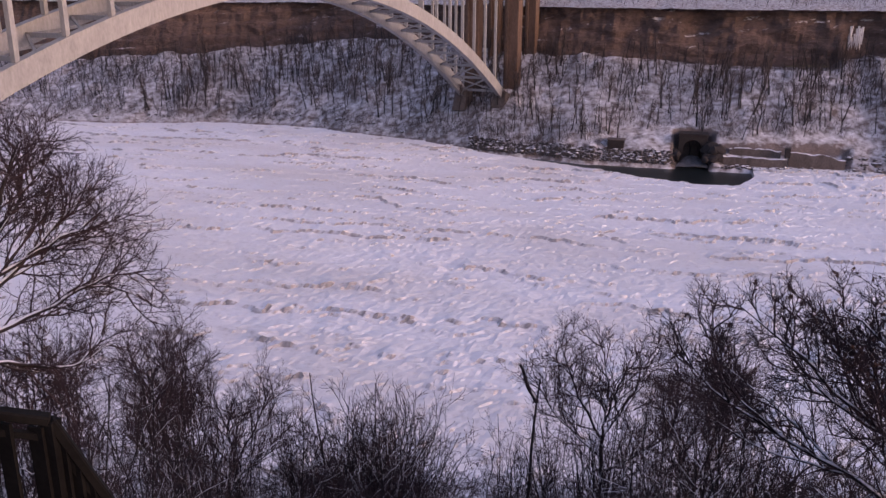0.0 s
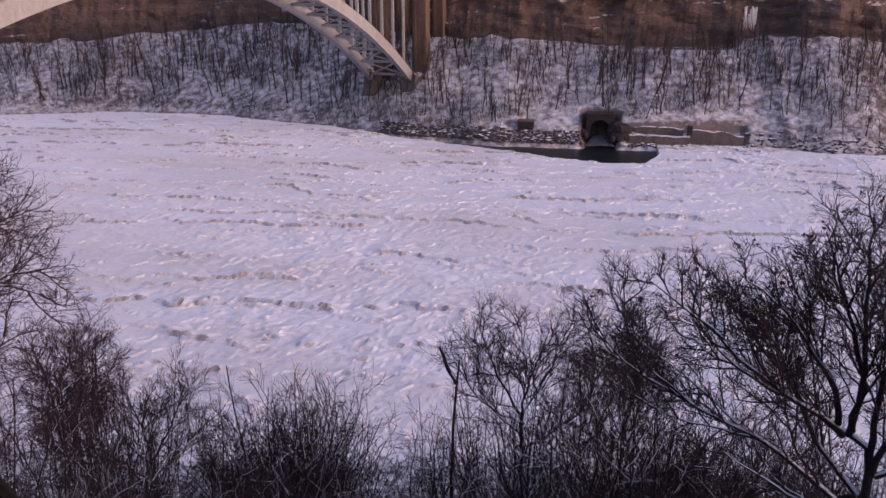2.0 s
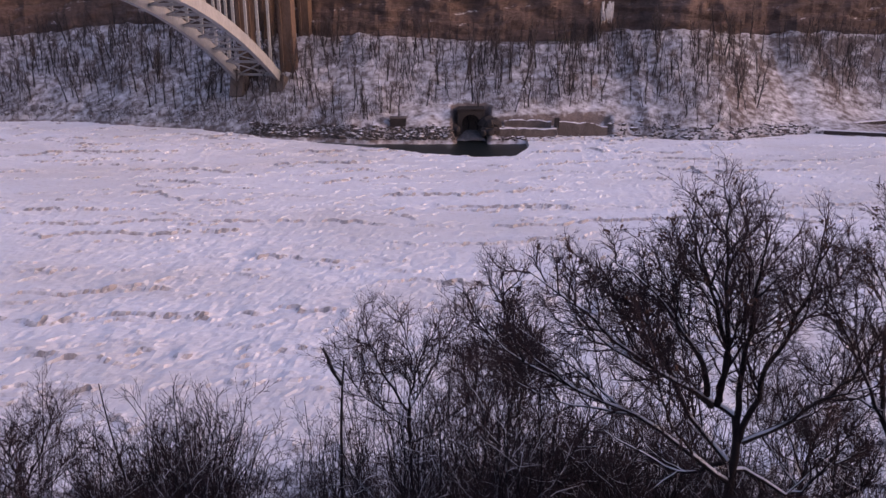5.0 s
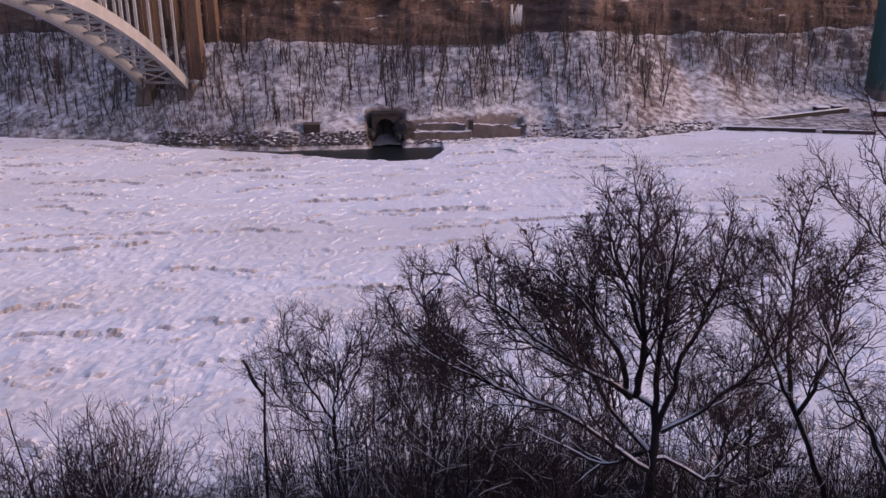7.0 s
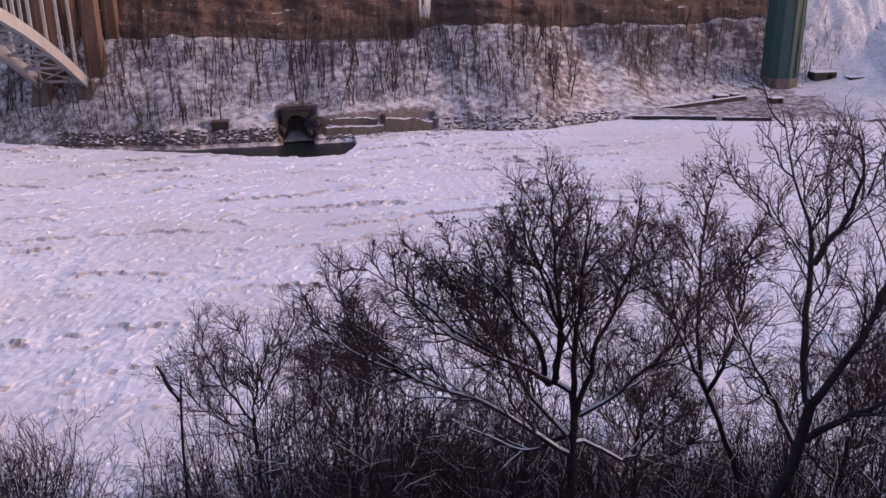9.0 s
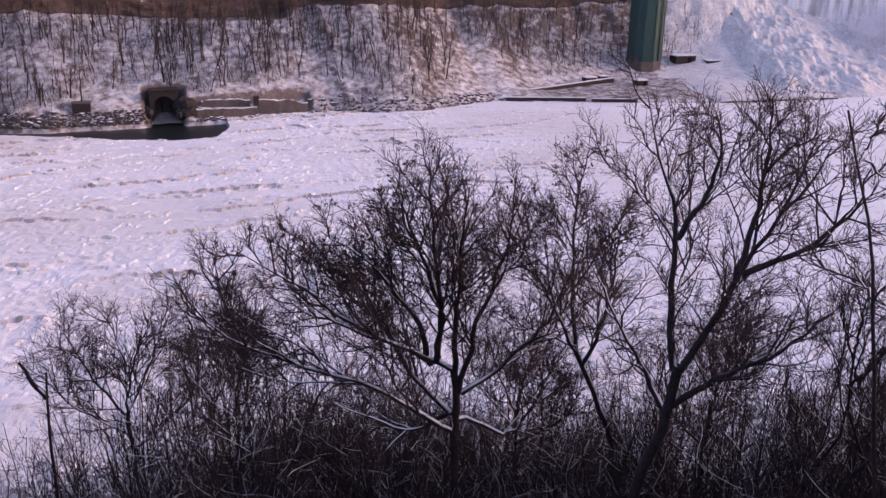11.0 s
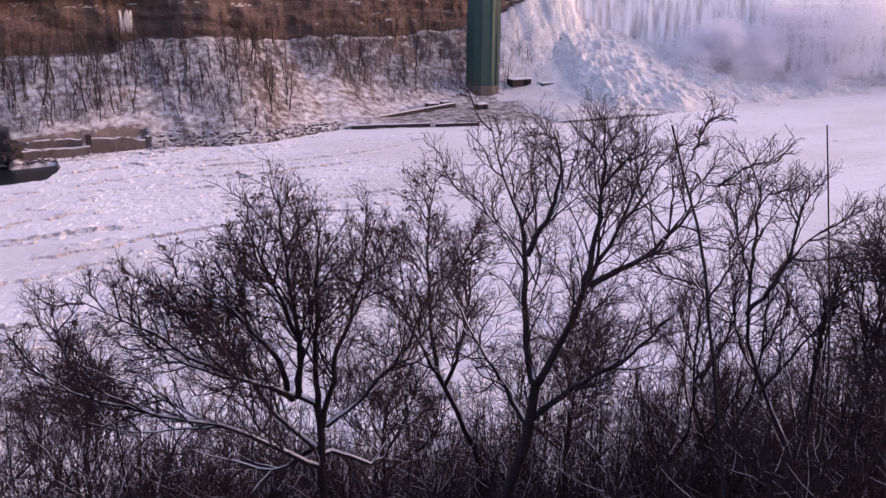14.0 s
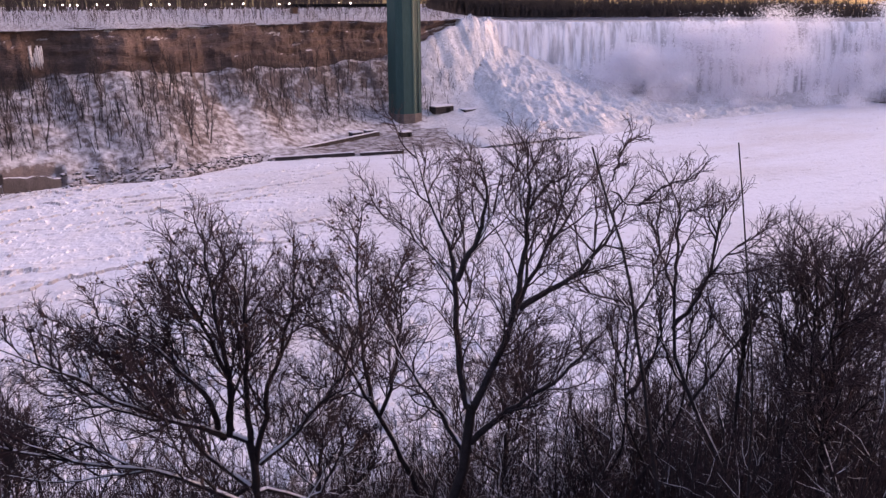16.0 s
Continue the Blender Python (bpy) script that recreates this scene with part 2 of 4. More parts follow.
# ---- the frozen river ----
def ice_z(x, y):
    """Snowed-in plates whose broken fronts face the near bank, finer rubble between them."""
    big = 0.5 * (fbm(x / 30, y / 16, 51) - 0.5)
    rough = np.clip(fbm(x / 55, y / 40, 52) * 2.4 - 0.6, 0.15, 1)
    ledge = 0.0
    for wide, tilt, run, high, seed in ((15.0, -1 / 160, 40.0, 0.70, 53), (9.0, 1 / 130, 22.0, 0.52, 63), (6.0, -1 / 90, 12.0, 0.42, 73)):
        phase = y / wide + x * tilt + 2.2 * fbm(x / 60, y / 45, seed) + (0.9 * (fbm(x / 11, y / 16, seed + 1, 3) - 0.5) + 0.42 * (fbm(x / 2.2, y / 3, seed + 2, 2) - 0.5)) * 9 / wide
        row = np.floor(phase)
        mask = np.clip(fbm(x / run, row * 7.3, seed + 3) * 5 - 2.0, 0, 1) * np.clip(fbm(x / 5, row * 3.1, seed + 4, 2) * 4 - 0.8, 0, 1)
        ledge = ledge + high * mask * (1 - phase % 1.0) ** 5
    blocks = 0.35 * (fbm(x / 2.0, y / 2.6, 55, 3) - 0.5) + 0.34 * (fbm(x / 0.9, y / 1.1, 67, 2) - 0.5) + 0.30 * (ridged(x / 5, y / 4, 56, 2) - 0.5)
    calm = np.interp(x, [70, 180], [1.0, 0.45])
    return 0.35 + big + calm * (ledge + (0.25 + 0.75 * rough) * blocks)


def lead_mask(x, y):
    """open water in front of the outfall"""
    near = np.interp(x, [-90, -80, -43, -16, 2, 16, 21, 22], [340, 314, 300, 287, 281, 283, 296, 340])
    return (y > near + 1.5 * (fbm(x / 3, y / 3, 58) - 0.5)) & (x > -88) & (x < 22)


def ice_sheet(name, xs, ys, label):
    X, Y = np.meshgrid(xs, ys, indexing="ij")
    Z = ice_z(X, Y)
    Z = np.where(lead_mask(X, Y), -1.6, Z)
    return tagged(new(name, sheet(name, X, Y, Z, ICE, False)), label, "river ice", kind="structure")


ice_sheet("ground_ice", np.concatenate([np.arange(-380, -150, 1.0), np.arange(-150, 190, 0.55), np.arange(190, 520, 1.1)]),
          np.concatenate([np.arange(88, 200, 0.7), np.arange(200, 360, 0.6)]), "rough snow-covered river ice with low pressure ridges")
m_, nt_, b_ = material("dark_water", 0.3)
b_.inputs["Specular IOR Level"].default_value = 0.2
b_.inputs["Base Color"].default_value = (0.012, 0.016, 0.016, 1)
bump(nt_, b_, texnoise(nt_, 1.2, 3), 0.15, 0.1)
M_WATER = m_
X, Y = np.meshgrid(np.array([-4000, -1500, -700, -100, 30, 700, 1500, 4000.0]), np.array([60, 250, 300, 345.0]), indexing="ij")
water = tagged(new("water", sheet("water", X, Y, 0 * X - 0.9, M_WATER)), "dark open water among river ice", "water", kind="structure")

# ---- the near slope under the viewpoint ----
def slope_z(x, y):
    d = np.hypot(np.maximum(y, 0), np.minimum(np.abs(x), 45) * np.where(y > -3, 1, 0.02))
    z = np.interp(d, [0, 1.2, 2.2, 5, 10, 22, 45, 75, 96, 112], [60.4, 60.3, 58.3, 55.5, 51.5, 42.0, 26.5, 8.0, 0.8, -2.0])
    return z + np.where(d > 3, np.clip(d / 20, 0, 1), 0) * (1.5 * (fbm(x / 7, y / 7, 61) - 0.5) + 0.5 * (fbm(x / 1.5, y / 1.5, 62, 3) - 0.5))


X, Y = np.meshgrid(np.concatenate([[-4000, -1200, -500], np.arange(-240, -12, 1.6), np.arange(-12, 12, 0.5), np.arange(12, 260, 1.6), [500, 1200, 4000]]),
                   np.concatenate([[-3500, -800, -100], np.arange(-20, -4, 2), np.arange(-3, 8, 0.5), np.arange(8, 114, 1.2)]), indexing="ij")
tagged(new("ground_slope", sheet("ground_slope", X, Y, slope_z(X, Y), M_NEARBANK)), "steep brushy river bank patched with snow", "slope", kind="structure")

# ---- the steel arch bridge ----
S0 = Vector((-76.4, 341.6, 0))
SV = Vector((-0.1392, -0.9903, 0))
SN = Vector((-0.9903, 0.1392, 0))
SPAN, FOOT, RISE = 286.0, 19.4, 42.6


def arch_point(s, lane):
    z = FOOT + RISE * (1 - (2 * s / SPAN - 1) ** 2)
    return S0 + SV * s + SN * lane + Vector((0, 0, z))


bridge = tagged(new("arch_bridge"), "pale grey steel arch bridge with slim spandrel columns", "bridge")
DECK = 66.5
for lane in (0.0, 17.0):
    bm = bmesh.new()
    rings = []
    for k in range(61):
        s = SPAN * k / 60
        c = arch_point(s, lane)
        slope = 4 * RISE / SPAN * (1 - 2 * s / SPAN)
        along = (SV + Vector((0, 0, slope))).normalized()
        nrm = SN.cross(along).normalized()
        if nrm.z < 0:
            nrm.negate()
        rings.append([bm.verts.new(c + SN * a * 0.9 + nrm * b * 2.0) for a, b in ((-1, -1), (1, -1), (1, 1), (-1, 1))])
    for r0, r1 in zip(rings, rings[1:]):
        for q in range(4):
            bm.faces.new((r0[q], r0[(q + 1) % 4], r1[(q + 1) % 4], r1[q]))
    bmesh.ops.recalc_face_normals(bm, faces=bm.faces)
    part("arch_rib", bm, M_STEEL, bridge)
    for k in range(25):
        s = 7.0 + 11.0 * k
        p = arch_point(s, lane)
        if DECK - p.z < 2.5:
            continue
        bm = beam_bm(p + Vector((0, 0, 1.2)), (p.x, p.y, DECK), 0.9, 1.1)
        part("column", bm, M_STEEL, bridge)
for k in range(26):
    s = 1.5 + 11.0 * k
    a, b = arch_point(s, 0.9), arch_point(s, 16.1)
    part("strut", beam_bm(a, b, 0.7, 0.9), M_STEEL, bridge)
    if k < 25:
        bm = beam_bm(arch_point(s, 0.9), arch_point(s + 11, 16.1), 0.5, 0.5)
        beam_bm(arch_point(s, 16.1), arch_point(s + 11, 0.9), 0.5, 0.5, bm)
        part("brace", bm, M_STEEL, bridge)
a, b = S0 + SV * -70 + SN * 8.5, S0 + SV * 330 + SN * 8.5
part("deck", beam_bm((a.x, a.y, DECK + 1), (b.x, b.y, DECK + 1), 19, 2.0), M_STEEL, bridge)
for lane in (0.0, 17.0):
    p = arch_point(0, lane)
    part("footing", box_bm((5.5, 7, 9), (p.x, p.y + 1.5, p.z - 4.5), pose(0, 0, 0, -20, 0, -8)), M_CONCRETE, bridge)
    p = arch_point(SPAN, lane)
    part("footing", box_bm((5.5, 7, 9), (p.x, p.y - 1.5, p.z - 4.5), pose(0, 0, 0, 20, 0, -8)), M_CONCRETE, bridge)


def pier(x, y, w, d, z0, z1):
    bm = box_bm((w, d, z1 - z0), (x, y, (z0 + z1) / 2), pose(0, 0, 0, 0, 0, -8))
    for side in (-1, 1):
        box_bm((0.9, 0.5, z1 - z0 - 1), (x + side * w * 0.33, y - d / 2 - 0.2, (z0 + z1) / 2), pose(0, 0, 0, 0, 0, -8), bm)
    part("pier", bm, M_PIER, bridge, "brown weathered stone pier")


for s, lane, w in ((-12, -0.5, 6), (-12, 17, 6), (-37, 0, 5), (-37, 17, 5)):
    p = S0 + SV * s + SN * lane
    pier(p.x, p.y, w, 5, float(bank_z(np.array([p.x]), np.array([p.y]))[0]) - 4, DECK)

# ---- the green tower ----
TX, TY, TZ = 222.0, 362.0, 5.2
tower = tagged(new("observation_tower"), "tall green metal-clad tower on a concrete base", "tower")
tower.location = (TX, TY, TZ)
bm = bmesh.new()
hx = 7.2
prof = [(-hx, -2.5), (-hx + 2.6, -5.4), (hx - 6.2, -6.2), (hx - 1.6, -4.6), (hx, -1.5), (hx, 5), (-hx, 5)]
lo = [bm.verts.new((x, y, 4.0)) for x, y in prof]
hi = [bm.verts.new((x * 0.97, y * 0.97, 70.0)) for x, y in prof]
for k in range(len(prof)):
    n = (k + 1) % len(prof)
    bm.faces.new((lo[k], lo[n], hi[n], hi[k]))
bm.faces.new(hi)
bmesh.ops.recalc_face_normals(bm, faces=bm.faces)
part("shaft", bm, M_TOWER, tower)
bm = bmesh.new()
lo = [bm.verts.new((x * 1.06, y * 1.06, -3)) for x, y in prof]
hi = [bm.verts.new((x * 1.06, y * 1.06, 4.4)) for x, y in prof]
for k in range(len(prof)):
    n = (k + 1) % len(prof)
    bm.faces.new((lo[k], lo[n], hi[n], hi[k]))
bm.faces.new(hi)
bmesh.ops.recalc_face_normals(bm, faces=bm.faces)
part("base", bm, M_CONCRETE, tower, "stained concrete base")

# ---- the falls and the ice mound ----
BRINK = np.array([(284, 412, 53), (300, 406, 52.5), (325, 395, 51), (370, 375, 50.5), (447, 342, 50), (547, 300, 48.5), (800, 200, 48)], float)


def falls_xy(u):
    k = np.interp(u, np.linspace(0, 1, len(BRINK)), np.arange(len(BRINK)))
    return [np.interp(k, np.arange(len(BRINK)), BRINK[:, c]) for c in range(3)]


us, vs = np.linspace(0.1, 1, 520), np.linspace(0, 1, 40)
U, Vv = np.meshgrid(us, vs, indexing="ij")
bx, by, bz = falls_xy(U)
out = 6 * Vv ** 0.5 + (2.5 * (fbm(U * 150, 0 * U, 71) - 0.5) + 5 * (fbm(U * 40, Vv * 1.5, 72) - 0.5)) * (0.25 + Vv)
m_, nt_, b_ = material("white_water", 0.7)
nt_.links.new(ramp(nt_, texnoise(nt_, 0.28, 4, (1, 1, 0.08)), [(0.34, (0.42, 0.39, 0.41)), (0.56, (0.86, 0.83, 0.87))]), b_.inputs["Base Color"])
bump(nt_, b_, texnoise(nt_, 0.5, 4, (1, 1, 0.08)), 0.6, 0.8)
M_FALLS = m_
tagged(new("water_falls", sheet("water_falls", bx - 0.45 * out, by - 0.9 * out, bz - (bz + 2) * Vv, M_FALLS)), "white waterfall pouring over a long straight brink", "waterfall", kind="structure")


def mound_z(U, Vv):
    h = np.interp(U, [-0.08, 0, 0.05, 0.12, 0.33, 0.5, 0.6, 0.72, 1], [36, 46, 49, 49, 36, 18, 9, 6, 5])
    return h


us, vs = np.linspace(-0.08, 1, 470), np.linspace(0, 1, 130)
U, Vv = np.meshgrid(us, vs, indexing="ij")
bx, by, bz = falls_xy(np.clip(U, 0, 1))
bx = bx + np.where(U < 0, U * 600, 0)
sx = np.where(U < 0, U * 600, 0) + np.interp(U, [0.0, 0.05, 0.2, 0.35, 0.5, 0.62, 0.75, 1], [252, 256, 272, 304, 346, 362, 440, 760])
sy = np.interp(sx, SHORE[:, 0], SHORE[:, 1]) - 2
h = mound_z(U, Vv)
X, Y = sx + (bx - sx) * Vv, sy + (by + 4 - sy) * Vv
skin = bank_z(X, Y) + np.interp(U, [-0.08, -0.045, 0.22, 0.27], [-2.5, 0.9, 0.9, -40])
Z = np.maximum(skin, h * Vv ** np.interp(U, [-0.08, 0, 0.12, 0.3], [3.0, 2.2, 1.6, 1.25])) + np.clip(Vv * 6, 0, 1) * np.interp(U, [-0.08, 0.0, 0.1], [0.1, 0.35, 1]) * (7.0 * (fbm(X / 20, Y / 20, 81) - 0.5) + 4.0 * (ridged(X / 8, Y / 8, 82) - 0.5) + 2.2 * (fbm(X / 2.2, Y / 2.2, 83) - 0.5))
M_MOUND = plain("spray_ice", (0.52, 0.48, 0.48), (0.84, 0.81, 0.83), 0.12, rough=0.6, relief=0.7, dist=0.6)
tagged(new("ground_ice_mound", sheet("ground_ice_mound", X, Y, Z, M_MOUND)), "lumpy white mound of frozen spray below the falls", "ice mound", kind="structure")
# land behind the brink
X, Vv = np.meshgrid(np.linspace(0, 1, 60), np.array([0, 4, 20, 60, 200, 700, 2600]), indexing="ij")
bx, by, bz = falls_xy(X)
tagged(new("water_upstream", sheet("water_upstream", bx + 0.45 * Vv, by + 0.9 * Vv, bz - 0.3 + np.minimum(Vv, 60) * 0.02, M_RIM)), "white shallow rapids above the brink", "water", kind="structure")
X, Vv = np.meshgrid(np.array([-1.0, -0.1, 0, 0.3, 0.6, 1]), np.array([0, 10, 300, 3000.0]), indexing="ij")
bx, by, bz = falls_xy(np.clip(X, 0, 1))
tagged(new("ground_upstream", sheet("ground_upstream", bx + np.where(X < 0, X * 10, 0) + 40 + 0.45 * Vv, by + 130 + 0.9 * Vv, 57 + 0 * X, M_RIM)), "snowy land beyond the rapids", "ground", kind="structure")
# ---- trees ----
def children(P, count, t0, t1, length, spread, up, k, rng, wob=0.12, fall=0.5):
    """Side shoots of the polylines P: (n * count, k, 3)."""
    n, kk, _ = P.shape
    seg = np.linalg.norm(np.diff(P, axis=1), axis=2).sum(1)
    tt = t0 + (t1 - t0) * (np.arange(count)[None] + rng.random((n, count))) / count
    f = tt * (kk - 1)
    i = np.minimum(f.astype(int), kk - 2)
    w = (f - i)[..., None]
    idx = np.arange(n)[:, None]
    start = P[idx, i] * (1 - w) + P[idx, i + 1] * w
    tan = P[idx, i + 1] - P[idx, i]
    tan /= np.linalg.norm(tan, axis=2, keepdims=True) + 1e-9
    side = rng.normal(size=tan.shape)
    side -= (side * tan).sum(2, keepdims=True) * tan
    side /= np.linalg.norm(side, axis=2, keepdims=True) + 1e-9
    ang = spread * (0.7 + 0.6 * rng.random((n, count, 1)))
    way = (tan * np.cos(ang) + side * np.sin(ang)).reshape(-1, 3)
    start = start.reshape(-1, 3)
    ln = (length * (1 - fall * tt) * (0.55 + 0.8 * rng.random((n, count)))).reshape(-1)
    if np.ndim(length) == 0:
        ln = np.minimum(ln, np.repeat(seg * 0.9, count))
    pts = [start]
    for j in range(k - 1):
        way = way + np.array([0, 0, up]) + rng.normal(size=way.shape) * wob
        way /= np.linalg.norm(way, axis=1, keepdims=True)
        pts.append(pts[-1] + way * (ln / (k - 1))[:, None])
    return np.stack(pts, 1)


def taper(P, r0, r1):
    n, k, _ = P.shape
    base = np.broadcast_to(np.asarray(r0, float).reshape(-1, 1), (n, 1))
    return base * (1 - np.linspace(0, 1, k)[None]) + r1 * np.linspace(0, 1, k)[None]


def resample(pts, k, rng, wob=0.04):
    pts = np.asarray(pts, float)
    d = np.concatenate([[0], np.cumsum(np.linalg.norm(np.diff(pts, axis=0), axis=1))])
    s = np.linspace(0, d[-1], k)
    out = np.stack([np.interp(s, d, pts[:, c]) for c in range(3)], 1)
    for _ in range(2):
        out[1:-1] = 0.25 * out[:-2] + 0.5 * out[1:-1] + 0.25 * out[2:]
    out[1:-1] += rng.normal(size=(k - 2, 3)) * wob
    return out


def crown_sets(limb, rng, density=1.0, reach=1.0, up=0.05):
    """Rising branches, twigs and fine shoots on one limb (1, k, 3)."""
    ln = np.linalg.norm(np.diff(limb[0], axis=0), axis=1).sum()
    b1 = children(limb, max(1, int(2.1 * density * ln)), 0.12, 0.97, 2.5 * reach, 0.70, up, 10, rng, 0.11, 0.62)
    b2 = children(b1, 6, 0.15, 1.0, 1.15 * reach, 0.70, up, 7, rng, 0.13, 0.4)
    b3 = children(b2, 5, 0.15, 1.0, 0.55 * reach, 0.72, up, 5, rng, 0.16, 0.3)
    b4 = children(b3, 2, 0.3, 1.0, 0.26 * reach, 0.7, up, 3, rng, 0.14, 0.2)
    return b1, b2, [(b3, taper(b3, 0.008, 0.005), 3), (b4, taper(b4, 0.0055, 0.0035), 3)]


def leaf_clumps(ends, rng, size, per):
    """Withered leaves and seed heads hanging at shoot ends: small bent quads."""
    n = len(ends)
    c = np.repeat(ends, per, 0) + rng.normal(size=(n * per, 3)) * size * 0.9
    a = rng.normal(size=(n * per, 3))
    a /= np.linalg.norm(a, axis=1, keepdims=True)
    b = np.cross(a, rng.normal(size=(n * per, 3)))
    b /= np.linalg.norm(b, axis=1, keepdims=True)
    s = size * (0.5 + rng.random((n * per, 1)))
    lift = np.cross(a, b) * s * 0.25
    V = np.stack([c - a * s, c + b * s * 0.5 + lift, c + a * s, c - b * s * 0.5 + lift], 1).reshape(-1, 3)
    q = np.arange(n * per) * 4
    return V, np.stack([q, q + 1, q + 2, q + 3], 1)


M_LEAF = plain("withered_leaves", (0.045, 0.025, 0.02), (0.13, 0.06, 0.04), 3.0, relief=0.1, dist=0.01)


def shaped_tree(spec, seed, label, radius=0.13, density=1.0, reach=1.0, clumps=0, up=0.045):
    """A near tree from its main limbs, in the plane that faces the viewpoint, with depth of its own."""
    rng = np.random.default_rng(seed)
    az, r, z0, limbs = spec
    a = radians(az)
    fwd, right = np.array([math.sin(a), math.cos(a), 0]), np.array([math.cos(a), -math.sin(a), 0])
    lines, rads = [], []
    trunk_top = None
    for i, l in enumerate(limbs):
        l = np.array(l)
        length = np.linalg.norm(np.diff(l, axis=0), axis=1).sum()
        depth = np.linspace(0, 1, len(l)) * rng.uniform(-0.3, 0.3) * length * (i > 0)
        pts = l[:, :1] * right + depth[:, None] * fwd + l[:, 1:] * np.array([0, 0, 1.0])
        lines.append(resample(pts, 14, rng, 0.035))
        top = l[-1][1]
        r0 = radius if i == 0 else radius * np.clip(0.22 + length * 0.07, 0.28, 0.62)
        r1 = radius * (0.75 if l[-1][1] < 12 else 0.3) if i == 0 else 0.016
        rads.append(np.linspace(r0, r1, 14))
    P, R = np.stack(lines), np.stack(rads)
    root = new("bare_tree")
    root.location = (r * fwd[0], r * fwd[1], z0)
    tagged(root, label, "tree", "bare trees below the viewpoint")
    b1s, b2s, sets = [], [], []
    forks = []
    for i in range(1, len(P)):
        ln = np.linalg.norm(np.diff(P[i], axis=0), axis=1).sum()
        fork = children(P[i:i + 1], max(1, int(0.5 * ln)), 0.15, 0.75, np.array([[0.52 * ln]]), 0.55, 0.03, 14, rng, 0.08, 0.75)
        forks.append(fork)
        for line in [P[i:i + 1]] + [f[None] for f in fork]:
            b1, b2, fine = crown_sets(line, rng, density * 0.8, reach, up)
            b1s.append(b1), b2s.append(b2)
            sets += fine
    fork = np.concatenate(forks)
    b1, b2 = np.concatenate(b1s), np.concatenate(b2s)
    part("trunk", tubes("trunk", [(P[:1], R[:1], 8)], M_BARK), None, root)
    for i in range(1, len(P)):
        part("limb", tubes("limb", [(P[i:i + 1], R[i:i + 1], 7)], M_BARK), None, root)
    for f in fork:
        part("limb", tubes("limb", [(f[None], taper(f[None], radius * 0.26, 0.014), 6)], M_BARK), None, root)
    tagged(part("bough", tubes("bough", [(b1, taper(b1, 0.030, 0.010), 5), (b2, taper(b2, 0.014, 0.006), 4)], M_TWIG), None, root), kind="stuff")
    tagged(part("crown", tubes("crown", sets, M_TWIG), None, root), kind="stuff")
    if clumps:
        ends = b2[:, -1]
        ends = ends[ends[:, 2] > np.quantile(ends[:, 2], 0.45)]
        ends = ends[rng.permutation(len(ends))[:clumps]]
        v, f = leaf_clumps(ends, rng, 0.065, 7)
        part("foliage", mesh_of("foliage", v, f, M_LEAF), None, root, "dark brown withered leaf clusters")
    return root


# limbs of the nearest trees: metres to the right of and above the base of each
LIMBS_A = (19.68, 24, 40.35, [[(-0.0, 0.0), (-0.0, 5.76), (0.09, 7.81), (-0.07, 8.82)], [(0.03, 6.53), (-0.33, 6.43), (-0.96, 7.72), (-2.77, 8.73), (-4.68, 9.42), (-6.5, 10.18), (-7.76, 11.19), (-8.0, 12.43)], [(-0.07, 8.82), (-0.68, 8.98), (-1.54, 9.43), (-3.19, 9.73), (-4.58, 10.47), (-5.85, 11.74)], [(-0.79, 9.04), (-0.71, 9.17), (-1.67, 10.03), (-3.1, 10.8), (-4.7, 12.36), (-6.26, 13.42)], [(-0.95, 9.38), (-0.78, 9.47), (-1.44, 11.04), (-2.62, 12.75), (-4.02, 13.7)], [(-0.63, 9.07), (-0.44, 10.96), (-1.3, 13.19), (-1.97, 14.95)], [(-0.58, 9.26), (-0.42, 11.33), (-0.79, 13.51), (-0.89, 15.81)], [(-0.04, 8.62), (0.01, 10.55), (0.08, 13.1), (0.26, 15.01)], [(0.1, 8.01), (0.56, 10.5), (1.32, 12.67), (1.72, 14.76)], [(0.19, 8.0), (1.54, 8.86), (2.81, 10.12), (3.54, 11.78)], [(0.07, 7.3), (-0.01, 7.42), (-1.22, 6.33), (-2.75, 6.71), (-4.06, 7.26)], [(-0.16, 7.28), (-0.45, 7.47), (-1.44, 8.37), (-2.46, 10.57), (-3.62, 12.11), (-5.09, 13.09)], [(0.06, 7.04), (0.41, 6.97), (1.82, 5.97), (2.58, 7.14), (3.69, 7.85)]])
LIMBS_B = (33.67, 22, 41.7, [[(-0.0, 0.0), (-0.0, 5.07), (0.67, 7.29), (0.88, 9.33)], [(0.77, 9.14), (0.48, 10.86), (0.5, 13.02), (-0.26, 14.85), (-0.74, 16.46)], [(0.47, 13.01), (1.09, 14.47), (1.27, 15.69), (0.98, 16.55)], [(0.93, 9.16), (1.72, 10.81), (2.19, 12.18), (3.16, 14.0), (3.63, 15.83)], [(2.19, 12.18), (3.43, 12.93), (4.44, 13.94), (4.73, 15.31)], [(0.86, 8.06), (2.0, 9.45), (3.27, 10.45), (4.14, 11.87)], [(0.7, 7.54), (0.73, 7.67), (-0.36, 9.38), (-1.23, 10.7), (-1.76, 11.68)], [(2.06, 12.01), (2.33, 13.63), (2.46, 15.17), (2.47, 16.34)]])
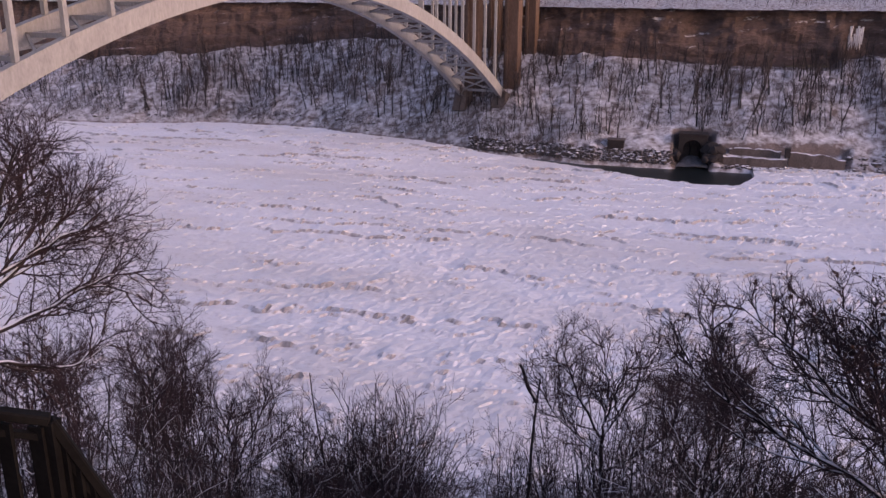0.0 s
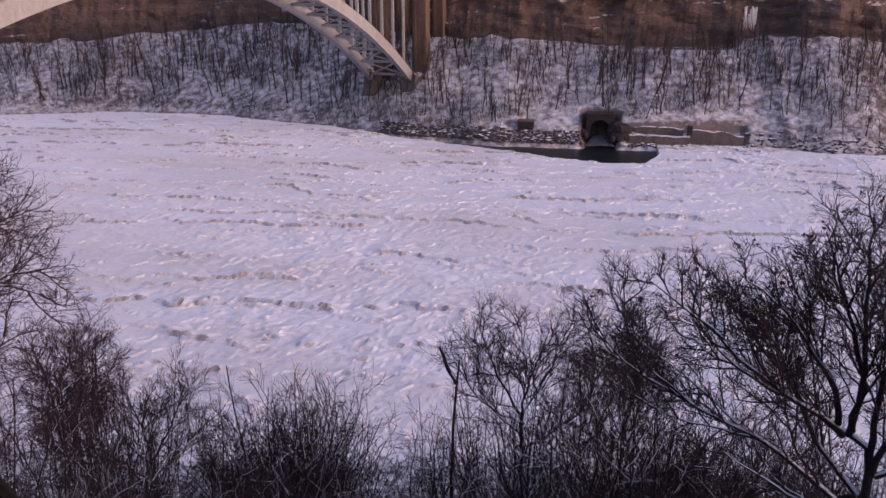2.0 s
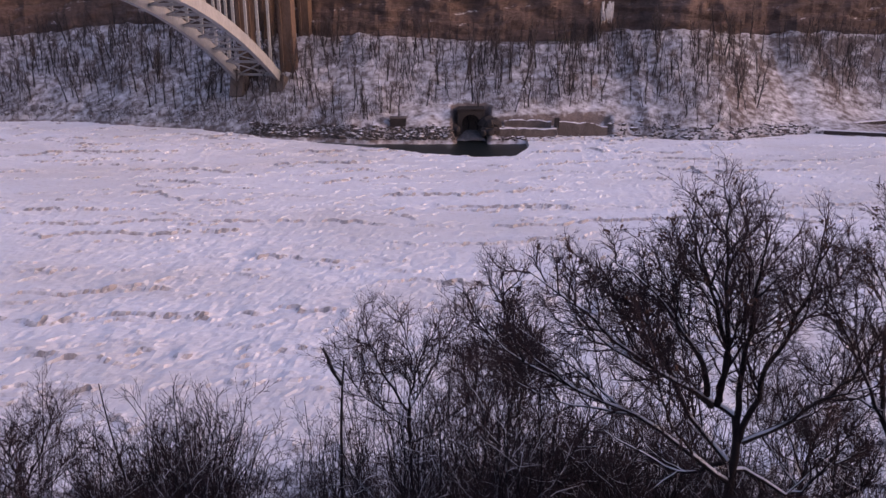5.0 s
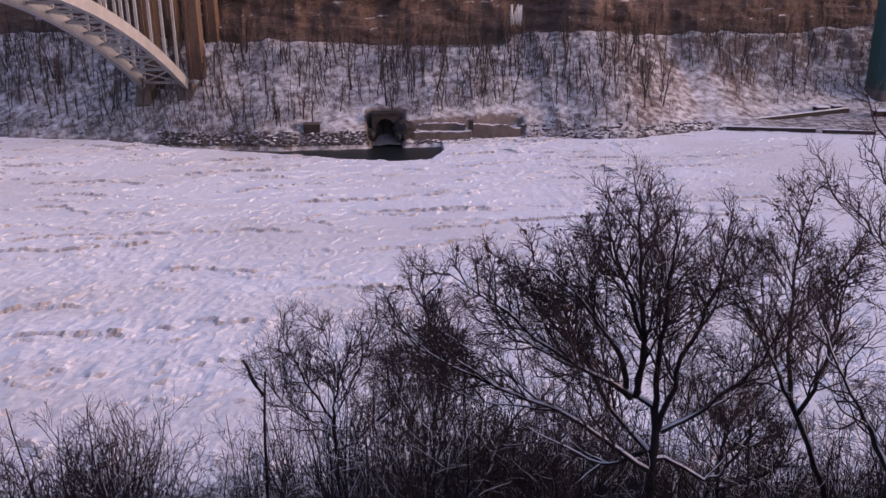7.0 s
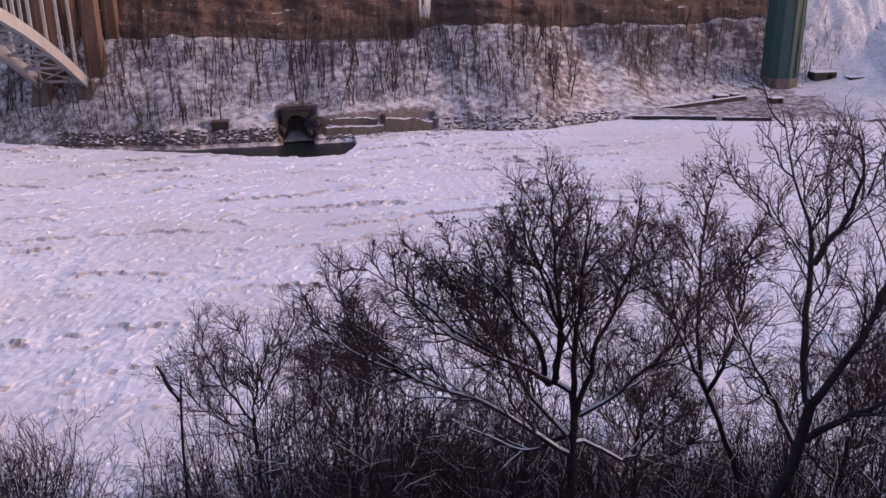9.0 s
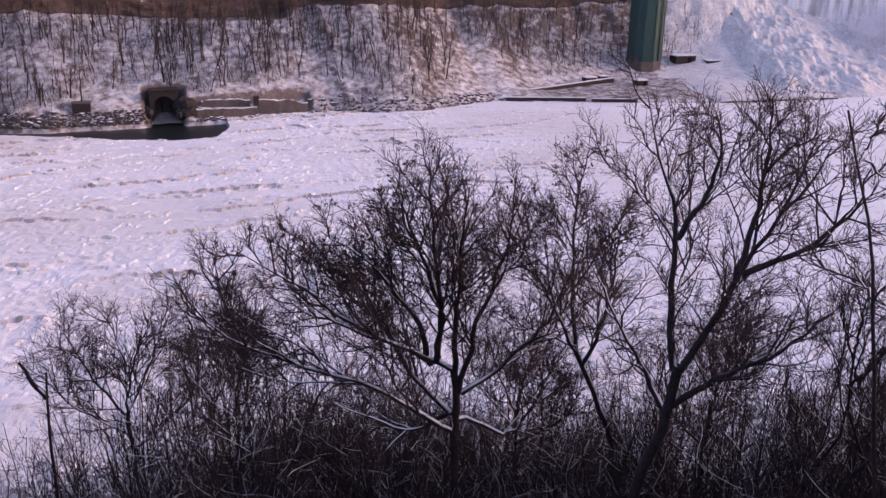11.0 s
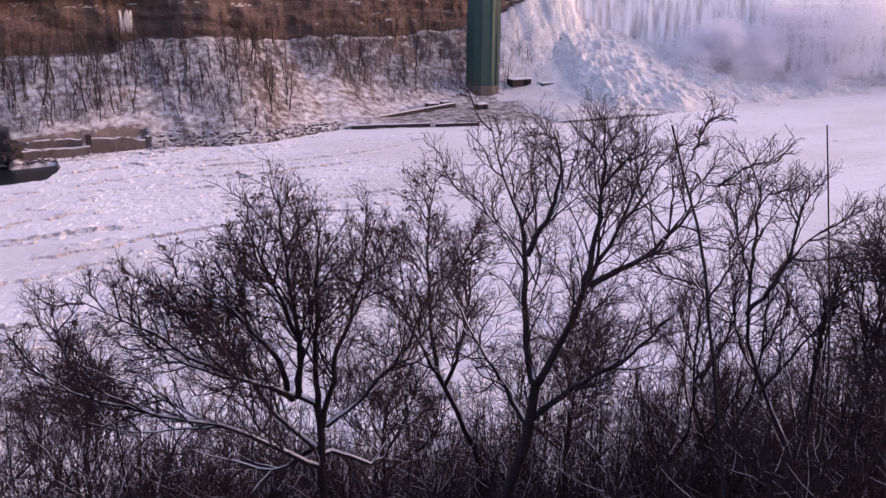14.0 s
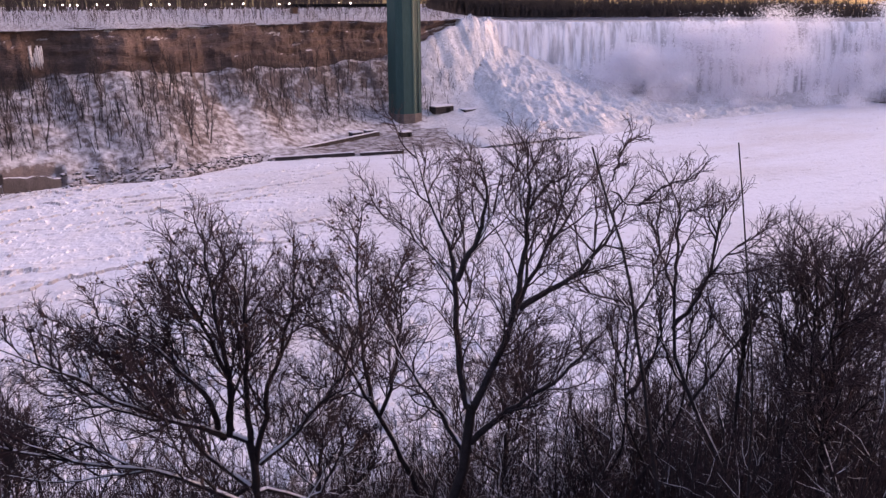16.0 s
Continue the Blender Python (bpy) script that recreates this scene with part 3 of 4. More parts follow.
LIMBS_C = (32.15, 28, 37.66, [[(0.0, 0.0), (0.0, 5.98), (-0.71, 8.38), (-1.75, 10.41)], [(-1.75, 10.41), (-2.65, 11.99), (-3.73, 13.74), (-4.41, 15.31)], [(-1.75, 10.41), (-2.14, 12.71), (-2.23, 14.96), (-1.99, 17.32)], [(-1.49, 9.9), (-1.41, 9.81), (-0.78, 12.09), (-0.61, 13.96), (-0.57, 15.35)], [(-1.77, 10.63), (-2.95, 10.85), (-4.37, 11.49)]])
LIMBS_D = (50.2, 19, 44.08, [[(-0.0, 0.0), (-0.0, 6.26), (-0.59, 9.17), (-0.89, 10.83), (-1.34, 12.68), (-1.63, 13.95), (-2.06, 14.8)], [(-1.63, 13.95), (-1.49, 14.46), (-1.4, 14.87)], [(-0.89, 10.83), (-1.56, 11.58), (-2.11, 12.06)], [(-0.89, 10.83), (-0.47, 11.84), (0.05, 12.69)], [(-1.59, 13.82), (-0.98, 13.49), (-0.44, 14.04)]])
LIMBS_E = (54.87, 24, 40.35, [[(0.0, 0.0), (0.0, 8.16), (-1.39, 10.07), (-1.97, 11.58), (-2.05, 13.83)], [(-2.05, 13.83), (-2.07, 15.16), (-2.05, 16.44)], [(-2.02, 12.46), (-1.3, 13.6), (-1.01, 14.96), (-0.89, 16.4)], [(-2.05, 13.49), (-2.56, 14.76), (-2.72, 15.89)], [(-1.39, 10.07), (-0.49, 11.69), (0.26, 12.85)]])
LIMBS_H = (-4.31, 34, 33.61, [[(0.0, 0.0), (0.0, 4.97), (-0.01, 9.43)], [(-0.0, 8.86), (-1.18, 11.11), (-1.92, 13.03), (-2.28, 13.83)], [(-0.01, 9.43), (0.07, 11.69), (-0.31, 13.45)], [(-0.15, 9.14), (-0.01, 9.15), (1.33, 11.43), (1.79, 13.08)], [(-0.0, 8.27), (-2.2, 9.97), (-3.19, 11.64)], [(-0.01, 7.76), (0.11, 7.69), (2.62, 10.05), (3.27, 12.83)], [(-0.01, 10.0), (0.57, 12.24), (1.28, 13.61)]])
LIMBS_J = (-51.11, 24, 40.35, [[(0.0, 0.0), (0.0, 9.45), (1.05, 12.13), (1.83, 13.86)], [(1.83, 13.86), (2.6, 15.58), (3.55, 16.66), (4.19, 17.35)], [(1.83, 13.86), (2.85, 14.45), (4.19, 15.01), (5.55, 15.12)], [(1.4, 12.69), (3.07, 12.95), (4.62, 13.62), (6.22, 13.65)], [(1.83, 13.86), (2.47, 15.6), (2.8, 17.05), (3.18, 17.89)], [(1.05, 12.13), (2.63, 11.72), (3.74, 11.25), (5.03, 11.8)], [(1.49, 13.3), (3.3, 14.69), (4.43, 15.77), (5.07, 16.32)]])

shaped_tree(LIMBS_A, 11, "spreading bare tree with snow on its fanned limbs", 0.17, 1.15, 0.95, 110)
shaped_tree(LIMBS_B, 12, "tall forked bare tree with dark snow-lined limbs", 0.19, 1.0, 1.0)
crooked = shaped_tree(LIMBS_C, 13, "bare tree with a dense reddish-brown crown", 0.14, 1.6, 0.9, 90)
shaped_tree(LIMBS_D, 14, "slender tall bare sapling with an upright forked top", 0.075, 0.45, 0.7)
slim = shaped_tree(LIMBS_E, 15, "slim bare tree with curved dark trunk", 0.13, 0.75, 0.95)
fine_tree = shaped_tree(LIMBS_H, 16, "fine-twigged bare tree on the brushy slope", 0.11, 1.15, 1.1)
shaped_tree(LIMBS_J, 17, "wide bare tree with drooping fine twigs", 0.16, 1.25, 1.1, up=0.03)


def shrub_mesh(seed, height, spread, stems):
    """Many thin stems from one root: the stems, then the shoots."""
    rng = np.random.default_rng(seed)
    ang = rng.random(stems) * 2 * np.pi
    rad = spread * np.sqrt(rng.random(stems))
    hh = height * (1 - 0.45 * (rad / spread) ** 2) * (0.75 + 0.3 * rng.random(stems))
    k = 9
    t = np.linspace(0, 1, k)[None, :, None]
    tip = np.stack([rad * np.cos(ang), rad * np.sin(ang), hh], 1)[:, None]
    foot = np.stack([0.25 * rad * np.cos(ang), 0.25 * rad * np.sin(ang), 0 * hh], 1)[:, None]
    P = foot + (tip - foot) * np.concatenate([t ** 1.5, t ** 1.5, t], 2)
    P = P + np.cumsum(rng.normal(size=P.shape) * 0.13, 1) * (t > 0)
    b1 = children(P, 7, 0.25, 1, 1.9, 0.75, 0.05, 6, rng, 0.16)
    b2 = children(b1, 4, 0.15, 1, 0.95, 0.75, 0.05, 4, rng, 0.16)
    b3 = children(b2, 2, 0.2, 1, 0.5, 0.6, 0.05, 3, rng, 0.12)
    return tubes("stem", [(P, taper(P, 0.04, 0.012), 5), (b1, taper(b1, 0.015, 0.008), 4)], M_BARK), \
        tubes("shoot", [(b2, taper(b2, 0.009, 0.006), 3), (b3, taper(b3, 0.007, 0.004), 3)], M_TWIG)


def slope_at(x, y):
    return float(slope_z(np.array([float(x)]), np.array([float(y)]))[0])


SHRUBS = [shrub_mesh(100 + i, h, s, n) for i, (h, s, n) in enumerate([(8.0, 3.0, 18), (9.5, 2.8, 15), (6.5, 3.6, 32), (10.5, 2.6, 14), (7.0, 3.0, 16)])]


TALL = (8.0, 9.5, 6.5, 10.5, 7.0)


def shrub(kind, az, r, top, turn, label="leafless shrub of many thin dark stems"):
    a = radians(az)
    x, y = r * math.sin(a), r * math.cos(a)
    ground = slope_at(x, y) - 0.3
    size = max(0.3, (EYE[2] - r * math.tan(radians(top)) - ground) / TALL[kind])
    root = new("bare_shrub")
    root.matrix_world = pose(x, y, ground, 0, 0, turn) @ Matrix.Diagonal((0.5 + 0.5 * size, 0.5 + 0.5 * size, size, 1))
    tagged(root, label, "shrub", "shrubs on the near slope")
    for name, me in zip(("stem", "shoot"), SHRUBS[kind]):
        new(name, me).parent = root
    return root


def brush_top(az):
    """how far below the eye's level the brush reaches, in degrees"""
    return float(np.interp(az, [-46, -38, -33, -30, -26, -20, -16, -13, -8, -2, 2, 10, 20, 30, 38, 43, 47, 52, 57, 65],
                           [20, 23, 24.5, 27, 29, 27.5, 31, 29, 27.0, 24.8, 24.2, 26.2, 27.5, 27.0, 25.5, 24, 22.5, 21.5, 20, 18.5]))


for az, r, top in ((-22.0, 40, 26.6), (-24.0, 41, 27.8), (-20.2, 40, 27.4), (-25.4, 42, 29.4), (-18.6, 41, 29.0)):
    shrub(2, az, r, top, 40 * az, "dense dark domed shrub of upright stems")
scatter = random.Random(4)
for az in np.arange(-47, 67, 2.6):
    for r0, r1, more in ((24, 31, 0.6), (33, 43, 0.2)):
        if -28 < az < -13 and more < 0.5:
            continue
        a = az + scatter.uniform(-1.2, 1.2)
        shrub(scatter.choice((0, 1, 3)), a, scatter.uniform(r0, r1), brush_top(a) + more * 4 * scatter.random() + scatter.uniform(-0.6, 1.2), scatter.uniform(0, 360))
for az in np.arange(51, 68, 1.8):
    shrub(scatter.choice((1, 3)), az, scatter.uniform(18, 23), brush_top(az) + scatter.uniform(3, 6), scatter.uniform(0, 360))

for az in np.arange(48, 68, 1.2):
    shrub(scatter.choice((0, 2, 4)), az, scatter.uniform(26, 40), brush_top(az) + scatter.uniform(0.5, 4), scatter.uniform(0, 360))
for az in np.arange(3, 43, 2.5):
    shrub(scatter.choice((0, 2, 4)), az, scatter.uniform(27, 37), brush_top(az) + scatter.uniform(0, 3.5), scatter.uniform(0, 360))


def tree_copy(ob, az, r, top, turn, tall):
    """One more tree like ob whose crown reaches top degrees below the eye's level."""
    a = radians(az)
    x, y = r * math.sin(a), r * math.cos(a)
    ground = slope_at(x, y) - 0.3
    s = (EYE[2] - r * math.tan(radians(top)) - ground) / tall
    copy_thing(ob, pose(x, y, ground, 0, 0, turn) @ Matrix.Scale(s, 4))


for ob, az, r, top, turn, tall in (
        (fine_tree, -36.5, 36, 23.0, 120, 13.5), (fine_tree, -32.0, 38, 26.0, 200, 13.5),
        (fine_tree, 3.2, 33, 24.0, 250, 13.5),
        (fine_tree, 24.5, 30, 25.5, 310, 13.5), (fine_tree, 38.5, 31, 22.5, 215, 13.5), 
        (crooked, -41.0, 30, 21.5, 60, 17), (slim, 44.5, 27, 20.5, 150, 17),
        (slim, 47.5, 25, 17.5, 200, 17), (slim, 50.8, 26, 18.0, 20, 17), (slim, 54.0, 27, 15.5, 100, 17),
        (slim, 57.5, 24, 16.5, 260, 17), (fine_tree, 60.5, 26, 15.5, 30, 13.5), (slim, 63.0, 24, 14.5, 330, 17)):
    tree_copy(ob, az, r, top, turn, tall)


# ---- bare woods on the far bank ----
def far_tree_mesh(seed):
    rng = np.random.default_rng(seed)
    h = rng.uniform(8.5, 13)
    lean = rng.normal(size=2) * 0.09
    z = np.linspace(0, 1, 9)
    T = np.stack([lean[0] * h * z, lean[1] * h * z, h * z], 1) + np.cumsum(rng.normal(size=(9, 3)) * 0.10, 0) * (z > 0)[:, None]
    T = T[None]
    b1 = children(T, 13, 0.3, 1.0, 3.6, 0.6, 0.16, 5, rng, 0.14, 0.4)
    b2 = children(b1, 11, 0.2, 1.0, 1.7, 0.7, 0.1, 3, rng, 0.16)
    trunk = tubes("trunk", [(T, taper(T, rng.uniform(0.2, 0.32), 0.07), 5), (b1[:6], taper(b1[:6], 0.09, 0.04), 3)], M_FARBARK)
    crown = tubes("crown", [(b1[6:], taper(b1[6:], 0.06, 0.03), 3), (b2, taper(b2, 0.032, 0.022), 3)], M_FARTWIG)
    return trunk, crown


FAR = [far_tree_mesh(200 + i) for i in range(9)]
rng = np.random.default_rng(5)
placed = 0
while placed < 280:
    x = rng.uniform(-250, 235)
    w = rng.uniform(9, 60) * float(foot_w(np.array([x]))[0]) / 63
    y = float(shore_y(np.array([x]))[0]) + w
    if 122 < x < 262 and w < 46 + 0.3 * max(0, x - 150):
        continue
    if rng.random() > (1.0 if x < -70 else 0.75):
        continue
    if -25 < x < 62 and w < 16:
        continue
    root = new("far_tree")
    root.matrix_world = pose(x, y, float(bank_z(np.array([x]), np.array([y]))[0]) - 0.3, 0, 0, rng.uniform(0, 360)) @ Matrix.Scale(rng.uniform(0.7, 1.3), 4)
    tagged(root, "thin bare tree on the snowy far bank", "tree", "bare trees on the far bank")
    for name, me in zip(("trunk", "crown"), FAR[rng.integers(9)]):
        new(name, me).parent = root
    placed += 1


def wood_stuff(name, n, xlo, xhi, zone, hlo, hhi, rad, mat, label, seed, side=5, lean=0.12):
    """Woods too dense to count: upright stems with side sticks, one mesh."""
    rng = np.random.default_rng(seed)
    x = rng.uniform(xlo, xhi, n)
    x, y, z = zone(x, rng)
    n = len(x)
    h = rng.uniform(hlo, hhi, n)
    base = np.stack([x, y, z - 0.3], 1)
    way = rng.normal(size=(n, 3)) * lean
    way[:, 2] = 1
    t = np.linspace(0, 1, 4)[None, :, None]
    P = base[:, None] + way[:, None] * (h[:, None, None] * t)
    P[:, 1:] += rng.normal(size=(n, 3, 3)) * 0.15
    b = children(P, side, 0.25, 1.0, hhi * 0.32, 0.6, 0.12, 3, rng, 0.12)
    me = tubes(name, [(P, taper(P, rad, rad * 0.35), 3), (b, taper(b, rad * 0.4, rad * 0.25), 3)], mat, False)
    return tagged(new(name, me), label, "woods", kind="stuff")


def bank_zone(w0, w1, clear=0):
    def zone(x, rng):
        w = w0 + (w1 * foot_w(x) / 63 - w0) * rng.random(len(x))
        y = shore_y(x) + w
        keep = ~((x > 118) & (x < 262) & (w < 44 + 0.3 * np.maximum(x - 150, 0))) & ~((x > -22) & (x < 62) & (w < 14))
        keep &= rng.random(len(x)) < np.clip(fbm(x / 13, y / 9, 44, 3) * 4.5 - 1.6, 0.12, 1) * (w > clear)
        x, y = x[keep], y[keep]
        return x, y, bank_z(x, y)
    return zone


def rim_zone(w0, w1):
    def zone(x, rng):
        w = w0 + (w1 - w0) * rng.random(len(x))
        y = np.interp(x, SHORE[:, 0], SHORE[:, 1]) + w
        return x, y, np.interp(w, [66, 76, 118, 130, 500], [52.5, 54.5, 58.7, 59.2, 59.4])
    return zone


wood_stuff("woods_bank", 1500, -380, 245, bank_zone(8, 62), 6, 12, 0.2, M_FARBARK, "bare trunks standing in the snow of the far bank", 31)
wood_stuff("brush_bank", 15000, -400, -55, bank_zone(3, 62), 1.2, 4.2, 0.065, M_FARTWIG, "dense grey leafless brush on the far bank", 37, 4, 0.35)
wood_stuff("brush_bank", 16000, -60, 275, bank_zone(3, 62), 1.2, 3.8, 0.06, M_FARTWIG, "grey leafless brush on the far bank", 32, 4, 0.35)
def terrace_zone(x, rng):
    fw = foot_w(x)
    w = fw - 40 * rng.random(len(x)) ** 1.3
    y = shore_y(x) + w
    return x, y, bank_z(x, y)


wood_stuff("brush_terrace", 1500, 140, 288, terrace_zone, 1.0, 3.4, 0.06, M_FARTWIG, "sparse leafless brush above the landing", 38, 4, 0.35)
wood_stuff("woods_terrace", 150, 140, 262, terrace_zone, 5, 10, 0.15, M_FARBARK, "bare trunks on the slope above the landing", 39)
wood_stuff("brush_shore", 2600, -380, -70, bank_zone(0.5, 12), 1.0, 3.0, 0.06, M_FARBARK, "dark brush along the frozen shore", 33, 4, 0.4)
wood_stuff("woods_rim", 2600, -420, 275, rim_zone(70, 134), 2.5, 6, 0.09, M_FARTWIG, "leafless trees on the snowy rim", 34)
wood_stuff("woods_far", 3000, -560, 330, rim_zone(140, 330), 7, 13, 0.3, M_FARBARK, "dark bare woods beyond the rim", 35, 8)


def island_zone(x, rng):
    u = rng.random(len(x))
    bx, by, bz = falls_xy(u)
    d = rng.uniform(35, 130, len(x))
    return bx + 0.45 * d, by + 0.9 * d, bz + 2


wood_stuff("woods_island", 4200, 0, 1, island_zone, 4, 13, 0.4, M_FARBARK, "dark leafless trees on the land above the falls", 36, 8)
# ---- the outfall and walls at the far shore ----
def arch_block(w, d, h, mouth_w, mouth_h):
    """A stone block with an arched tunnel cut through its face; front at y = 0."""
    bm = bmesh.new()
    r = mouth_w / 2
    ring = [(-r, 0)] + [(-r * math.cos(a), mouth_h - r + r * math.sin(a)) for a in np.linspace(0, math.pi, 15)] + [(r, 0)]
    outer = [(-w / 2, 0)] + [(np.interp(k, [0, 4, 10, 14], [-w / 2, -w / 2, w / 2, w / 2]), np.interp(k, [0, 4, 10, 14], [0.4 * h, h, h, 0.4 * h])) for k in range(15)] + [(w / 2, 0)]
    f_in, f_out = [bm.verts.new((x, 0, z)) for x, z in ring], [bm.verts.new((x, 0, z)) for x, z in outer]
    b_in, b_out = [bm.verts.new((x, d, z)) for x, z in ring], [bm.verts.new((x, d, z)) for x, z in outer]
    for k in range(16):
        bm.faces.new((f_in[k], f_in[k + 1], f_out[k + 1], f_out[k]))
        bm.faces.new((f_in[k], b_in[k], b_in[k + 1], f_in[k + 1]))
        bm.faces.new((f_out[k], f_out[k + 1], b_out[k + 1], b_out[k]))
    bm.faces.new(b_in)
    bmesh.ops.recalc_face_normals(bm, faces=bm.faces)
    return bm


outfall = tagged(new("tunnel_outfall"), "dark stone tunnel mouth spilling water at the shore", "outfall")
outfall.location = (0.8, 319.0, 1.2)
part("portal", arch_block(10.0, 14.0, 8.6, 6.8, 6.9), M_DARKSTONE, outfall)
part("coping", box_bm((10.5, 2.0, 0.6), (0, 0.6, 8.9)), M_DARKSTONE, outfall, bevel=0.08)
for k, (x, y, s) in enumerate([(6.5, -0.5, 3.6), (8.8, -1.2, 3.2), (7.4, -2.2, 2.6), (10.2, -1.5, 2.2), (-6.2, -0.8, 2.4), (5.6, -3.2, 2.2), (9.5, -3.5, 2.0), (-5.4, -3.4, 1.9), (-8.0, -2.0, 1.8), (-9.8, -2.6, 1.5), (4.9, -6.2, 1.7), (7.4, -5.6, 1.9), (12.2, -2.4, 1.6)]):
    bm = bmesh.new()
    bmesh.ops.create_icosphere(bm, subdivisions=2, radius=s, matrix=pose(x, y, 1.2 if s < 2.5 else 3.2, 20 * k, 35 * k, 50 * k) @ Matrix.Diagonal((1, 0.8, 0.9, 1)))
    for v in bm.verts:
        v.co += 0.9 * noise.noise_vector(v.co * 0.5)
    part("rock", bm, M_DARKSTONE, outfall)
# the spill: a fan of white water from the mouth down to the river
U, Vv = np.meshgrid(np.linspace(-1, 1, 22), np.linspace(0, 1, 24), indexing="ij")
X = U * (2.2 + 4.2 * Vv) + 0.8 * Vv
Y = 3.0 - 11.0 * Vv
Z = 0.3 - 2.1 * Vv ** 1.2 + 0.7 * (fbm(X * 0.8, Y * 0.5, 90) - 0.5) + 0.5 * (1 - U ** 2)
part("spill", sheet("spill", X, Y, Z, plain("spilling_water", (0.035, 0.035, 0.037), (0.20, 0.19, 0.20), 0.6, rough=0.35, relief=0.6, dist=0.2, stretch=(1, 0.3, 1))), None, outfall, "foaming pale water")

culvert = tagged(new("culvert_box"), "small square concrete outlet box on the bank", "culvert")
culvert.location = (-26.6, 315.5, 2.0)
bm = box_bm((6.0, 4, 3.4), (0, 2, 3.4))
part("box", bm, M_DARKSTONE, culvert, bevel=0.15)
for side in (-1, 1):
    part("leg", box_bm((1.4, 4, 3.6), (side * 2.3, 2, 0.2)), M_DARKSTONE, culvert)
part("cap", box_bm((6.4, 4.4, 0.35), (0, 2, 5.3)), M_CONCRETE, culvert, bevel=0.06)


def retaining_wall(x0, x1, y, z0, z1, drop, label):
    wall = tagged(new("retaining_wall"), label, "wall")
    bm = bmesh.new()
    n = 17
    ring, ring_top = [], []
    for k in range(n):
        x = x0 + (x1 - x0) * k / (n - 1)
        t = z1 - drop * (k / (n - 1)) ** 2 + 0.7 * noise.noise(Vector((x * 0.4, y, 0)))
        ring_top.append((x, t))
        ring.append([bm.verts.new(p) for p in ((x, y, z0), (x, y + 0.4, t), (x, y + 1.6, t), (x, y + 1.6, z0))])
    for a, b in zip(ring, ring[1:]):
        for q in range(4):
            bm.faces.new((a[q], a[(q + 1) % 4], b[(q + 1) % 4], b[q]))
    bm.faces.new(ring[0]), bm.faces.new(ring[-1])
    bmesh.ops.recalc_face_normals(bm, faces=bm.faces)
    part("wall", bm, M_CONCRETE, wall)
    bm = bmesh.new()
    cap = []
    for a in ring_top:
        lift = 0.08 + 0.25 * noise.noise(Vector((a[0] * 0.9, y, 3)))
        cap.append([bm.verts.new((a[0], y + dy, a[1] + dz)) for dy, dz in ((0.3, -0.05), (0.6, lift), (1.5, lift), (1.7, -0.05))])
    for a, b in zip(cap, cap[1:]):
        for q in range(3):
            bm.faces.new((a[q], a[q + 1], b[q + 1], b[q]))
    part("snow_cap", bm, M_SNOW, wall, "thin uneven snow cap")


M_SNOW = plain("fresh_snow", (0.72, 0.70, 0.74), (0.82, 0.80, 0.84), 0.5, relief=0.3, dist=0.1)
retaining_wall(11.5, 33, 314.2, -1, 3.6, 0.3, "stained concrete retaining wall at the frozen shore")
retaining_wall(13.5, 31, 318.6, 1, 6.0, 0.2, "upper stained concrete retaining wall with snow")
retaining_wall(33.5, 52, 316.5, -1, 6.0, 2.2, "stained concrete retaining wall sloping into the bank")
part_post = tagged(new("gate_post"), "dark squat stone gate post by the wall", "post")
part_post.location = (33.0, 317.0, 5.0)
part("post", box_bm((1.8, 1.8, 3.4), (0, 0, 0.6)), M_DARKSTONE, part_post, bevel=0.1)

# ---- boulders along the far shore ----
def stone_mesh(seed):
    bm = bmesh.new()
    bmesh.ops.create_icosphere(bm, subdivisions=1, radius=1)
    rs = random.Random(seed)
    for v in bm.verts:
        v.co *= rs.uniform(0.7, 1.15)
        v.co.z *= 0.65
    me = bpy.data.meshes.new("boulder")
    bm.to_mesh(me)
    bm.free()
    me.materials.append(M_STONE)
    return me


M_STONE = plain("shore_stone", (0.05, 0.042, 0.042), (0.14, 0.115, 0.11), 0.6, relief=0.5, dist=0.1, snow=(0.72, 0.80))
STONES = [stone_mesh(i) for i in range(6)]
rs = random.Random(8)
for k in range(300):
    x = rs.uniform(-85, 128) if k < 255 else rs.uniform(-300, -85)
    w = rs.uniform(0.3, 7)
    y = float(shore_y(np.array([x]))[0]) + w
    if -7 < x < 12:
        continue
    ob = new("boulder", STONES[rs.randrange(6)])
    s = rs.uniform(0.35, 1.25)
    ob.matrix_world = pose(x, y, float(bank_z(np.array([x]), np.array([y]))[0]) + 0.15 * s, 0, 0, rs.uniform(0, 360)) @ Matrix.Scale(s, 4)
    tagged(ob, "dark shore boulder capped with snow", "boulder", "boulders along the far shore")

# loose rubble between the boulders
rng = np.random.default_rng(63)
n = 2000
x = np.where(rng.random(n) < 0.78, rng.uniform(-84, -5, n), rng.uniform(10, 135, n))
w = 6.0 * rng.random(n) ** 1.5
y = shore_y(x) + w
size = rng.uniform(0.18, 0.75, n)
octa = np.array([(1, 0, 0), (0, 1, 0), (-1, 0, 0), (0, -1, 0), (0, 0, 0.7), (0, 0, -0.7)], float)
V = octa[None] * (size[:, None, None] * rng.uniform(0.6, 1.3, (n, 6, 1))) + np.stack([x, y, bank_z(x, y) + 0.15 * size], 1)[:, None] + rng.normal(size=(n, 6, 3)) * 0.06
F = np.array([(0, 1, 4), (1, 2, 4), (2, 3, 4), (3, 0, 4), (1, 0, 5), (2, 1, 5), (3, 2, 5), (0, 3, 5)])
